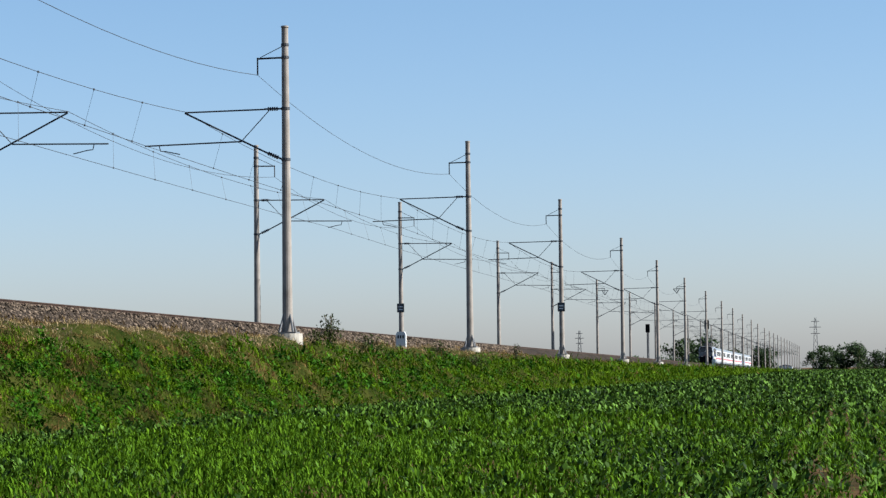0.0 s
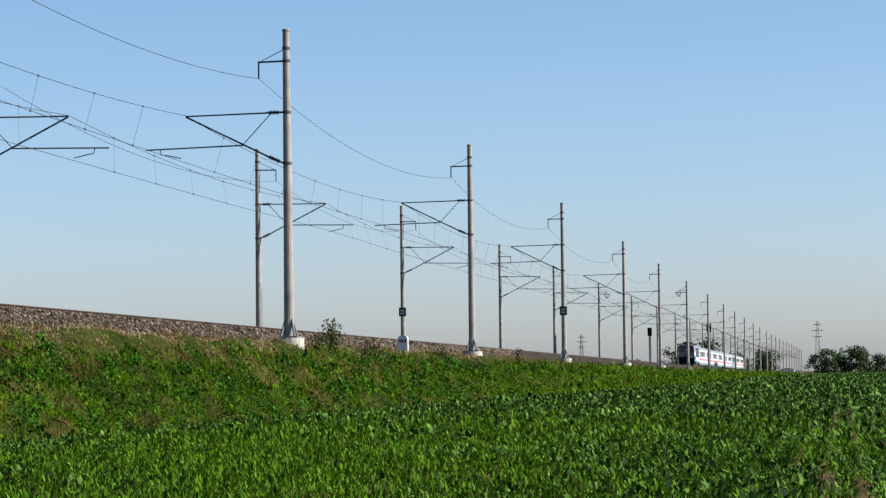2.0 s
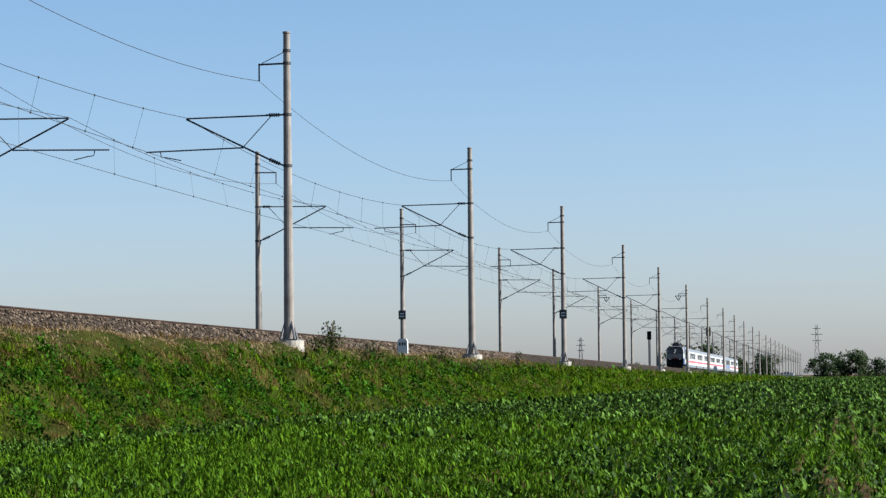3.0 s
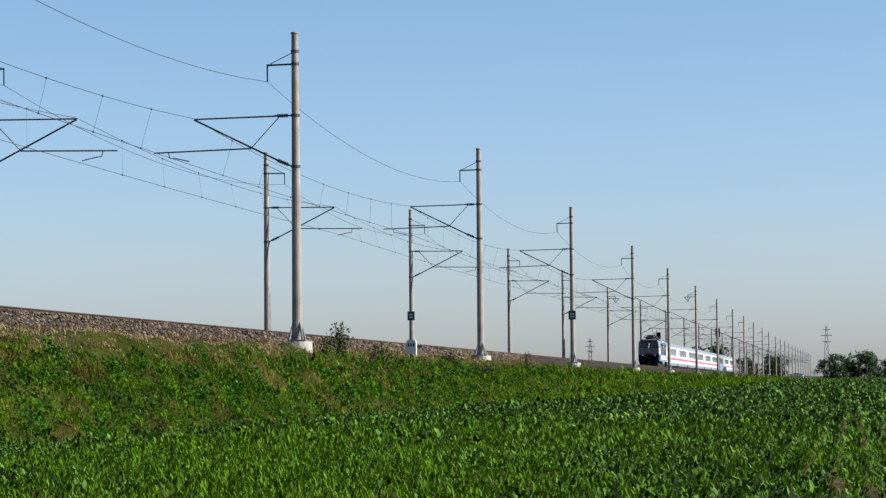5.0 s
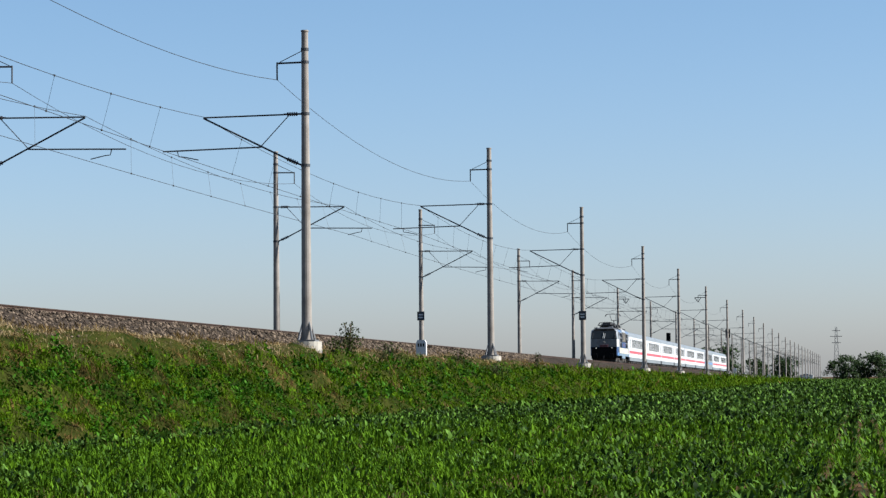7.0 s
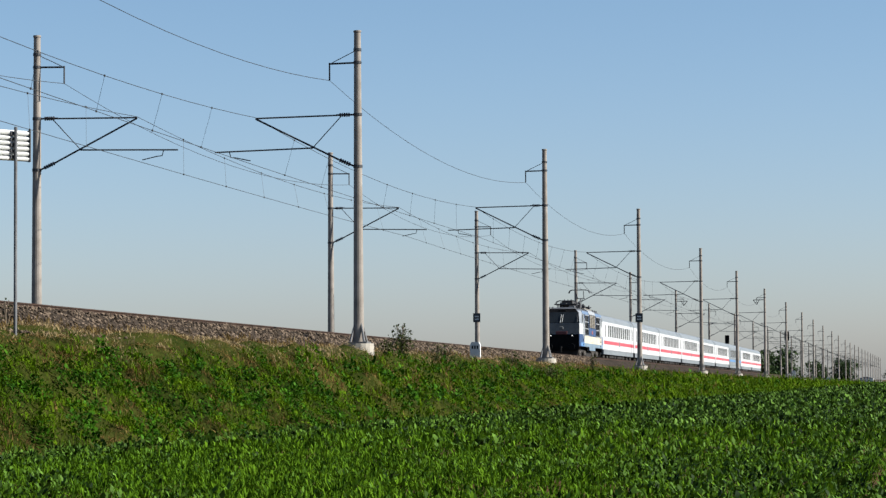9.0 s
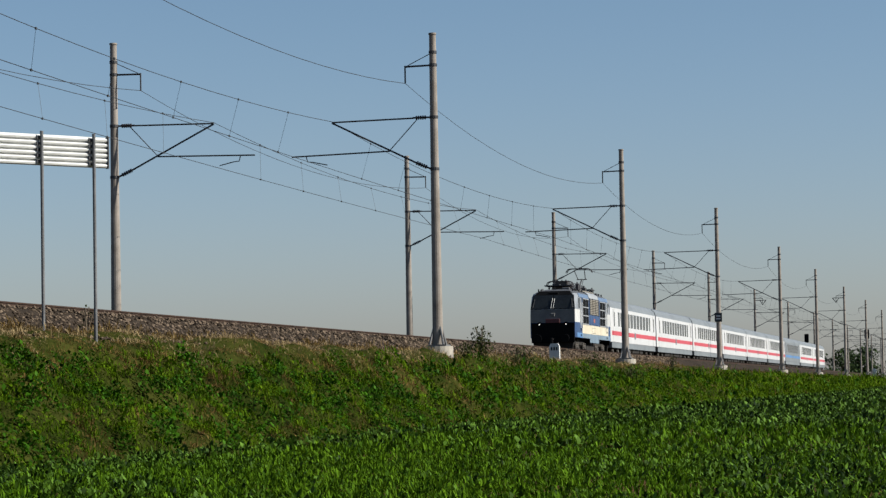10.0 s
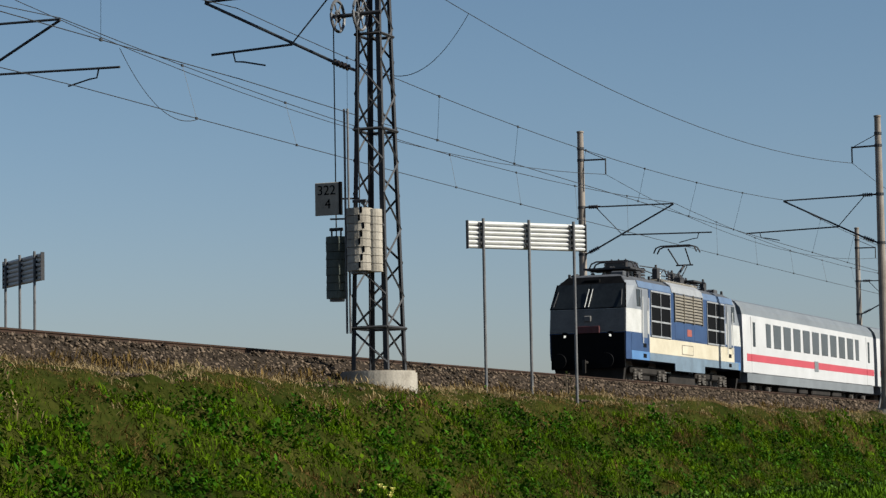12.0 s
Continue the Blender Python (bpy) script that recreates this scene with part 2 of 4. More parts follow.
def patches(x, y, scale, seed):
    """A smooth random field of about 0 to 1 over the ground."""
    r = np.random.default_rng(seed)
    s = np.zeros(len(x))
    for k in range(10):
        a = r.uniform(0, 2 * np.pi)
        f = r.uniform(0.5, 2.0) / scale
        s += np.sin((x * np.cos(a) + y * np.sin(a)) * f * 6.28 + r.uniform(0, 6.28))
    return 0.5 + s / 9.0


# ================= the line =================
X_NEAR, X_FAR = -24.0, -28.15      # centre lines of the two tracks
X_MAST, X_MAST_FAR = -20.13, -31.95


def rail_z(y):
    """Height of the rails: the line falls gently with the distance."""
    return max(EYE + 2.41 - 0.0037 * y, 1.2)


def bank_z(x, y):
    """Height of the ground over the embankment's section (numpy arrays)."""
    rz = np.maximum(EYE + 2.41 - 0.0037 * y, 1.2)
    xs = [-60, -38.0, -32.6, -30.7, -29.9, -22.3, -21.2, -19.7, -19.0, -15.4, -14.6, 60]
    dz = np.array([-9, -9, -1.05, -0.95, -0.16, -0.16, -0.85, -0.98, -1.15, -9, -9, -9])
    u = np.interp(x, xs, np.arange(len(xs)))
    i = np.clip(u.astype(int), 0, len(xs) - 2)
    f = u - i
    a, b = dz[i], dz[i + 1]
    za = np.where(a < -5, 0.0, rz + a)
    zb = np.where(b < -5, 0.0, rz + b)
    return np.maximum(za + (zb - za) * f, 0.0)


def sheet(name, xs, ys, zf, mat, label, category, kind="structure"):
    gx, gy = np.meshgrid(xs, ys)
    gz = zf(gx.ravel(), gy.ravel())
    v = np.stack([gx.ravel(), gy.ravel(), gz], 1)
    nx, ny = len(xs), len(ys)
    i = (np.arange(ny - 1)[:, None] * nx + np.arange(nx - 1)[None]).ravel()
    ob = mesh_arrays(name, v, np.stack([i, i + 1, i + nx + 1, i + nx], 1), mat, label, category, kind)
    ob.data.polygons.foreach_set("use_smooth", np.ones(len(i), bool))
    return ob


far_y = np.concatenate([np.arange(-60, 160, 0.5), np.arange(160, 500, 3.0), np.arange(500, 1500, 20.0)])
sheet("ground", np.concatenate([np.linspace(-4000, -100, 14), np.linspace(-60, 60, 25), np.linspace(100, 4000, 14)]),
      np.concatenate([np.linspace(-600, 600, 41), np.linspace(700, 4500, 20)]), lambda x, y: np.zeros_like(x) - 0.02, M["soil"], "dark soil of a green crop field", "ground")
slope_x = np.concatenate([np.linspace(-38.5, -31.5, 8), np.linspace(-31, -29.95, 3), np.linspace(-21.15, -14.5, 24)])


def bank_surface(x, y):
    n = 0.30 * (patches(x, y, 3.2, 3) - 0.5) + 0.20 * (patches(x, y, 1.3, 4) - 0.5)
    n = n * (1 + 0.6 * np.clip((x + 19.6) / 1.2, 0, 1))
    return bank_z(x, y) + np.where((x > -20.5) & (x < -15.2), n, 0) - np.where((x > -30.6) & (x < -21.3), 0.35, 0)


sheet("embankment", slope_x, far_y, bank_surface, M["bank"], "earth railway embankment overgrown with grass", "embankment")
sheet("ballast", np.array([-30.9, -29.9, -27.0, -25.0, -22.35, -22.1, -21.8, -21.5, -21.1]), far_y,
      lambda x, y: bank_z(x, y) + 0.04 * (patches(x, y, 0.35, 9) - 0.5), M["ballast"], "grey-brown crushed stone ballast bed under the tracks", "ballast")


def stones():
    n = 25000
    y = 26 + rng.uniform(0, 1, n) ** 1.6 * 150
    x = np.where(rng.uniform(0, 1, n) < 0.84, rng.uniform(-22.45, -20.9, n), rng.uniform(-20.9, -19.6, n))
    z = bank_z(x, y) + rng.uniform(-0.02, 0.015, n)
    s = rng.uniform(0.022, 0.056, n) * (0.8 + y / 150)
    base = np.array([[1, 0, 0], [-1, 0, 0], [0, 1, 0], [0, -1, 0], [0, 0, 0.8], [0, 0, -0.6]], float)
    v = base[None] * s[:, None, None] * rng.uniform(0.6, 1.3, (n, 6, 1)) + rng.normal(0, 0.2, (n, 6, 3)) * s[:, None, None]
    v += np.stack([x, y, z], 1)[:, None]
    t = np.array([[0, 2, 4], [2, 1, 4], [1, 3, 4], [3, 0, 4], [2, 0, 5], [1, 2, 5], [3, 1, 5], [0, 3, 5]])
    mesh_arrays("ballast_stones", v.reshape(-1, 3), ((np.arange(n) * 6)[:, None, None] + t[None]).reshape(-1, 3), M["stone"], "loose grey and brown crushed ballast stones", "stones")


stones()


def rails():
    for xc, nm in ((X_NEAR, "near"), (X_FAR, "far")):
        track = thing("railway_track", "rusty steel rails on concrete sleepers in ballast", "railway track", "tracks")
        track["kind"] = "structure"
        for sx in (-0.75, 0.75):
            bm = bmesh.new()
            ys = [-60, 0, 40, 80, 120, 160, 240, 400, 640, 730, 1500]
            prof = [(-0.07, -0.17), (0.07, -0.17), (0.07, -0.155), (0.012, -0.13), (0.012, -0.05), (0.036, -0.035), (0.036, 0.0), (-0.036, 0.0), (-0.036, -0.035), (-0.012, -0.05), (-0.012, -0.13), (-0.07, -0.155)]
            loft(bm, [[(xc + sx + px, yy, rail_z(yy) + 0.04 + pz) for px, pz in prof] for yy in ys])
            part("rail", bm, M["rail"], track)
        proto = None
        for k in range(150):
            yy = 26 + k * 0.65
            if proto is None:
                bm = bmesh.new()
                box(bm, -1.3, 1.3, -0.13, 0.13, -0.36, -0.172, 0.02)
                proto = part("sleeper", bm, M["sleeper"], track, m=pose(xc, yy, rail_z(yy)))
            else:
                o = new("sleeper", proto.data)
                o.parent, o.matrix_basis = track, pose(xc, yy, rail_z(yy))


rails()

# ================= catenary =================
NEAR_Y = [92.35, 139.4, 186.5, 239.6, 286.6, 338.2, 391.9, 444.4, 491.0, 540.0, 593.5, 640.4, 697.8] + [745.0 + 50 * i for i in range(12)]
FAR_Y = [44.5, 91.0, 138.5, 185.5, 240.0, 285.9, 339.7, 393.4, 448.0, 497.3, 545.6] + [595.0 + 50 * i for i in range(15)]
LATTICE_Y = 45.3


def cantilever(parent, arm=3.85, reach=5.4, root=0.0, lift=0.0):
    """Tubes that carry the contact line, towards -x; heights above the rails; root and lift: offset of the whole bracket."""
    made = set(parent.children)
    bm = bmesh.new()
    tube(bm, (-0.75, 0, 7.76), (-arm, 0, 7.72), 0.03)
    part("top_tube", bm, M["tube"], parent)
    bm = bmesh.new()
    tube(bm, (-0.75, 0, 6.15), (-arm, 0, 7.7), 0.034)
    part("diagonal_tube", bm, M["tube"], parent)
    bm = bmesh.new()
    tube(bm, (-1.68, 0, 6.58), (-reach, 0, 6.5), 0.028)
    part("registration_tube", bm, M["tube"], parent)
    bm = bmesh.new()
    tube(bm, (-1.68, 0, 6.6), (-0.62, 0, 7.72), 0.018)
    part("strut", bm, M["tube"], parent)
    bm = bmesh.new()
    line_mesh(bm, [(-reach + 0.55, 0, 6.5), (-reach + 0.6, 0, 6.3), (-reach + 0.8, 0, 6.28), (-reach + 1.35, 0, 6.16)], 0.02, 5)
    part("steady_arm", bm, M["tube"], parent)
    for z0, z1, x1 in ((7.77, 7.77, -0.8), (5.87, 6.17, -0.8)):
        bm = bmesh.new()
        a, b = Vector((-0.12, 0, z0)), Vector((x1, 0, z1))
        tube(bm, a, b, 0.035)
        for k in range(5):
            c = a.lerp(b, 0.3 + 0.12 * k)
            d = (b - a).normalized() * 0.022
            tube(bm, c - d, c + d, 0.075)
        part("insulator", bm, M["insulator"], parent, "dark ribbed insulator")
    if root or lift:
        for o in set(parent.children) - made:
            o.data.transform(Matrix.Translation((root, 0, lift)))


def return_bracket(parent, short=False):
    bm = bmesh.new()
    tube(bm, (0.15, 0, 9.68), (-1.05, 0, 9.66), 0.035)
    tube(bm, (-1.05, 0, 9.7), (-1.05, 0, 9.05), 0.03)
    tube(bm, (-0.95, 0, 9.7), (0, 0, 10.15), 0.015)
    part("wire_bracket", bm, M["steel"], parent)


def catenary_mast():
    t = thing("catenary_mast", "tapered grey-brown round catenary mast with tube cantilever", "catenary mast", "catenary masts")
    bm = bmesh.new()
    tube(bm, (0, 0, -0.55), (0, 0, 10.8), 0.195, 0.125, 16)
    tube(bm, (0, 0, 10.8), (0, 0, 10.86), 0.15, 0.14, 16)
    part("pole", bm, M["pole"], t, smooth=False)
    for z, r in ((9.68, 0.15), (7.77, 0.165), (5.87, 0.175), (10.15, 0.15)):
        bm = bmesh.new()
        tube(bm, (0, 0, z - 0.05), (0, 0, z + 0.05), r, r, 12)
        part("clamp", bm, M["steel"], t)
    bm = bmesh.new()
    for k in range(4):
        a = math.pi / 4 + k * math.pi / 2
        c, s = math.cos(a), math.sin(a)
        tube(bm, (0.36 * c, 0.36 * s, -0.55), (0.17 * c, 0.17 * s, 0.12), 0.05, 0.03, 6)
    box(bm, -0.38, 0.38, -0.38, 0.38, -0.6, -0.54)
    part("foot_flange", bm, M["galv"], t)
    bm = bmesh.new()
    tube(bm, (0, 0, -1.25), (0, 0, -0.6), 0.58, 0.55, 18)
    part("foundation", bm, M["concrete"], t, "pale concrete foundation block")
    cantilever(t)
    return_bracket(t)
    return t


mast = catenary_mast()
mast.matrix_basis = pose(X_MAST, NEAR_Y[0], rail_z(NEAR_Y[0]))
for y in NEAR_Y[1:]:
    copy_thing(mast, pose(X_MAST, y, rail_z(y)))


def wire_hanger(x, y, sgn):
    t = thing("wire_hanger", "small V-shaped steel wire hanger fixed to a mast", "bracket", "wire hangers", pose(x, y, rail_z(y)))
    for a, b in (((sgn * 0.1, 0, 9.4), (sgn * 1.5, 0, 9.4)), ((sgn * 0.7, 0, 9.4), (sgn * 1.05, 0, 8.8)), ((sgn * 1.5, 0, 9.4), (sgn * 1.05, 0, 8.8))):
        part("rod", tube(bmesh.new(), a, b, 0.045, seg=6), M["steel"], t)


wire_hanger(X_MAST, 338.2, -1)
wire_hanger(X_MAST_FAR, 339.7, 1)
for y in FAR_Y:
    copy_thing(mast, pose(X_MAST_FAR, y, rail_z(y), 0, 0, 180))


def wires():
    for xm, ys, sgn in ((X_MAST, [-3.0, LATTICE_Y] + NEAR_Y, -1), (X_MAST_FAR, [-3.0] + FAR_Y, 1)):
        run = thing("overhead_line", "overhead contact line with messenger wire and droppers", "overhead wires", "overhead wires")
        drop = bmesh.new()
        for i, (a, b) in enumerate(zip(ys, ys[1:])):
            za, zb = rail_z(a), rail_z(b)
            n = 16 if a < 300 else 6
            r = 0.011 if a < 150 else 0.012
            mess, cont, ret = [], [], []
            for k in range(n + 1):
                f = k / n
                yy, zz = a + (b - a) * f, za + (zb - za) * f
                sag = 4 * f * (1 - f)
                stagger = (0.25 if i % 2 else -0.25) * (1 - 2 * f)
                mess.append((xm + sgn * 3.85, yy, zz + 7.75 - 0.62 * sag))
                cont.append((xm + sgn * 4.05 + stagger, yy, zz + 6.14 - 0.04 * sag))
                ret.append((xm + sgn * 1.05, yy, zz + 9.05 - 1.05 * sag))
            for nm, pts in (("messenger_wire", mess), ("contact_wire", cont), ("return_wire", ret)):
                part(nm, line_mesh(bmesh.new(), pts, r), M["wire"], run)
            if a < 340:
                for k in range(2, n, 2):
                    line_mesh(drop, [mess[k], cont[k]], 0.006, 3)
                    for w in (mess[k], cont[k]):
                        box(drop, w[0] - 0.02, w[0] + 0.02, w[1] - 0.04, w[1] + 0.04, w[2] - 0.03, w[2] + 0.03)
        part("dropper_wires", drop, M["wire"], run)["kind"] = "stuff"


wires()


# ================= lattice mast =================
def ring_tube(bm, c, radius, r, axis="x", seg=20, arc=1.0):
    pts = []
    for k in range(int(seg * arc) + 1):
        a = 2 * math.pi * k / seg
        u, v = radius * math.cos(a), radius * math.sin(a)
        pts.append((c[0], c[1] + u, c[2] + v) if axis == "x" else (c[0] + u, c[1], c[2] + v))
    return line_mesh(bm, pts, r, 5)


def writing(text, size, m, mat, parent):
    cu = bpy.data.curves.new("digits", "FONT")
    cu.body, cu.size, cu.align_x, cu.align_y, cu.extrude = text, size, "CENTER", "CENTER", 0.003
    cu.materials.append(mat)
    o = new("digits", cu)
    o.parent, o.matrix_basis = parent, m
    return o


def lattice_mast():
    t = thing("lattice_mast", "dark steel lattice tension mast with concrete counterweights on a round foundation", "lattice mast")
    rz = rail_z(LATTICE_Y)
    t.matrix_basis = pose(-20.62, LATTICE_Y, rz)
    H = 11.6

    def corner(k, z):
        f = 1.0 - 0.54 * (z + 0.5) / (H + 0.5)
        return Vector(((-0.43, 0.43, 0.43, -0.43)[k] * f, (-0.52, -0.52, 0.52, 0.52)[k] * f, z))
    for k in range(4):
        bm = bmesh.new()
        a, b = corner(k, -0.5), corner(k, H)
        sx, sy = (-1 if a.x > 0 else 1), (-1 if a.y > 0 else 1)
        for dx, dy in ((0.10 * sx, 0.012 * sy), (0.012 * sx, 0.10 * sy)):
            loft(bm, [[p + Vector(v) for v in ((0, 0, 0), (dx, 0, 0), (dx, dy, 0), (0, dy, 0))] for p in (a, b)])
        part("leg", bm, M["steel"], t)
    nz = 16
    for k in range(4):
        for i in range(nz):
            z0, z1 = -0.35 + (H + 0.2) * i / nz, -0.35 + (H + 0.2) * (i + 1) / nz
            p, q = (corner(k, z0), corner((k + 1) % 4, z1)) if i % 2 else (corner((k + 1) % 4, z0), corner(k, z1))
            bm = bmesh.new()
            tube(bm, p, q, 0.026, seg=4)
            part("brace", bm, M["steel"], t)
    for z in (0.42, 4.75, 6.85):
        bm = bmesh.new()
        c = [corner(k, z) * 1.04 for k in range(4)]
        for k in range(4):
            c[k].z = z
        for k in range(4):
            tube(bm, c[k], c[(k + 1) % 4], 0.036, seg=4)
        part("clamp_frame", bm, M["steel"], t)
    bm = bmesh.new()
    tube(bm, (-0.02, 0, -1.2), (-0.02, 0, -0.52), 0.86, 0.84, 40)
    bmesh.ops.bevel(bm, geom=[e for e in bm.edges if all(v.co.z > -0.6 for v in e.verts)], offset=0.04, segments=2, affect="EDGES")
    part("foundation", bm, M["concrete"], t, "round pale concrete foundation ring")
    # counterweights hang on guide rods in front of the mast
    # the second stack's darker concrete paints in its shaded side
    for nm, x, y, z0, n, r, lab in (("counterweight", -0.05, -0.80, 1.62, 8, 0.29, "stack of pale concrete counterweight discs"), ("counterweight", -0.82, -0.35, 1.08, 8, 0.235, "stack of counterweight discs with shade in their colour")):
        stack = part(nm, tube(bmesh.new(), (x, y, z0 - 0.06), (x, y, z0), r * 0.7, seg=12), M["galv"], t, lab)
        for i in range(n):
            bm = bmesh.new()
            tube(bm, (x, y, z0 + i * 0.170), (x, y, z0 + i * 0.170 + 0.160), r * (1 + 0.015 * (i % 2)), r * (1 - 0.02 * (i % 3)), 20)
            part("weight_disc", bm, M["concrete"] if r > 0.25 else M["shaded_concrete"], stack)
            if r < 0.25:
                continue
            bm = bmesh.new()
            a = -1.2 + 0.15 * (i % 3)
            box(bm, x + r * math.cos(a) - 0.02, x + r * math.cos(a) + 0.02, y + r * math.sin(a) - 0.012, y + r * math.sin(a) + 0.02, z0 + i * 0.170 + 0.05, z0 + i * 0.170 + 0.18)
            part("slot", bm, M["black"], stack)
        if r > 0.25:
            for i in range(n):
                bm = bmesh.new()
                tube(bm, (x + 0.27, y + 0.12, z0 + i * 0.170 - 0.02), (x + 0.27, y + 0.12, z0 + i * 0.170 + 0.14), 0.19, 0.185, 18)
                part("weight_disc", bm, M["concrete"], stack)
        bm = bmesh.new()
        box(bm, x - 0.16, x + 0.16, y - 0.03, y + 0.03, z0 + n * 0.170 + 0.12, z0 + n * 0.170 + 0.19, 0.01)
        for dx in (-0.11, 0.11):
            box(bm, x + dx - 0.015, x + dx + 0.015, y - 0.015, y + 0.015, z0 + n * 0.170 - 0.02, z0 + n * 0.170 + 0.13)
        part("hanger", bm, M["steel"], stack, "steel hanger yoke")
        bm = bmesh.new()
        tube(bm, (x, y, z0 + n * 0.170 - 0.05), (x, y, 7.2), 0.014, seg=6)
        part("wire_rope", bm, M["wire"], t)
    for dx in (-0.50, -0.42):
        bm = bmesh.new()
        tube(bm, (dx, -0.55, 0.3), (dx, -0.55, 5.2), 0.026, seg=8)
        part("guide_rod", bm, M["galv"], t)
    # tension wheels
    for x, y, r in ((-0.62, -0.55, 0.34), (-0.05, -0.62, 0.36)):
        bm = bmesh.new()
        ring_tube(bm, (x, y, 7.25), r, 0.035)
        ring_tube(bm, (x, y, 7.25), r * 0.35, 0.03, seg=12)
        wheel = part("tension_wheel", bm, M["galv"], t, "spoked grey tension wheel")
        for k in range(6):
            a = k * math.pi / 3
            bm = bmesh.new()
            tube(bm, (x, y, 7.25), (x, y + r * math.cos(a), 7.25 + r * math.sin(a)), 0.018, seg=5)
            part("spoke", bm, M["galv"], wheel)
        bm = bmesh.new()
        tube(bm, (x - 0.12, y, 7.25), (x + 0.5, y, 7.25), 0.045, seg=8)
        part("axle", bm, M["steel"], t)
    # kilometre plate
    bm = bmesh.new()
    box(bm, -1.18, -0.60, -0.66, -0.63, 2.88, 3.60, 0.012)
    plate = part("distance_plate", bm, M["concrete"], t, "pale kilometre plate with dark digits")
    box(b2 := bmesh.new(), -0.598, -0.545, -0.68, -0.60, 2.88, 3.60)
    part("plate_edge", b2, M["black"], plate)
    for z in (2.80, 3.24):
        bm = bmesh.new()
        tube(bm, (-0.85, -0.60, z), (-0.35, -0.45, z), 0.02, seg=6)
        part("plate_arm", bm, M["steel"], t)
    writing("322", 0.30, pose(-0.90, -0.664, 3.42, 90, 0, 0), M["black"], plate)
    writing("4", 0.30, pose(-0.87, -0.664, 3.12, 90, 0, 0), M["black"], plate)
    cantilever(t, reach=3.7, root=-0.32, lift=0.24)
    return t


lattice_mast()


def loop_wires():
    """Jumper wires that hang in loops between the two contact lines."""
    rz = rail_z(46)
    for a, b, d in (((-23.98, 53.8, rz + 7.38), (-21.18, 52.3, rz + 8.5), 0.5), ((-28.1, 47.2, rz + 7.45), (-28.0, 50.8, rz + 6.14), 0.55)):
        j = thing("jumper_wire", "thin hanging jumper wire loop between overhead wires", "wire", "jumper wires")
        a, b = Vector(a), Vector(b)
        pts = [a.lerp(b, k / 14) - Vector((0, 0, d * 4 * (k / 14) * (1 - k / 14))) for k in range(15)]
        part("loop", line_mesh(bmesh.new(), [tuple(p) for p in pts], 0.01), M["wire"], j)


loop_wires()


# ================= train =================
def plan_ring(z, yf, hf, L, hw=1.5, c=0.3):
    return [(hf, yf, z), (hw, yf + c, z), (hw, L - yf - c, z), (hf, L - yf, z), (-hf, L - yf, z), (-hw, L - yf - c, z), (-hw, yf + c, z), (-hf, yf, z)]


def side_panel(parent, name, mat, y0, y1, z0, z1, proud=0.008, x=1.5, label="", both=True, bevel=0.0):
    obs = []
    for sx in ((1, -1) if both else (1,)):
        bm = bmesh.new()
        box(bm, sx * (x - 0.03), sx * (x + proud), y0, y1, z0, z1, bevel)
        obs.append(part(name, bm, mat, parent, label))
    return obs


def pantograph(parent, y, up):
    """Half-pantograph on the roof, raised or folded."""
    p = part("pantograph", box(bmesh.new(), -0.9, 0.9, y - 0.75, y + 0.75, 4.36, 4.42), M["steel"], parent, "raised pantograph" if up else "folded pantograph")
    for sx in (-0.6, 0.6):
        for dy in (-0.6, 0.6):
            bm = bmesh.new()
            for k in range(3):
                tube(bm, (sx, y + dy, 4.12 + 0.08 * k), (sx, y + dy, 4.18 + 0.08 * k), 0.09, 0.05, 10)
            part("insulator", bm, M["insulator"] if not up else M["white"], p)
    zt = 5.80 if up else 4.68
    ym = y + (0.95 if up else 1.2)
    zm = 4.42 + (zt - 4.42) * 0.52
    for nm, a, b, r in (("lower_arm", (0, y - 0.5, 4.42), (0, ym, zm), 0.05), ("upper_arm", (-0.25, ym, zm), (-0.35, y, zt - 0.1), 0.028), ("upper_arm", (0.25, ym, zm), (0.35, y, zt - 0.1), 0.028), ("thrust_rod", (0.1, y - 0.1, 4.42), (0.1, ym, zm - 0.05), 0.02), ("cross_tube", (-0.35, ym, zm), (0.35, ym, zm), 0.03)):
        part(nm, tube(bmesh.new(), a, b, r), M["steel"], p)
    for dy in (-0.22, 0.22):
        bm = bmesh.new()
        line_mesh(bm, [(-0.88, y + dy, zt - 0.26), (-0.78, y + dy, zt - 0.07), (-0.6, y + dy, zt), (0.6, y + dy, zt), (0.78, y + dy, zt - 0.07), (0.88, y + dy, zt - 0.26)], 0.03, 6)
        part("collector_bow", bm, M["steel"], p)


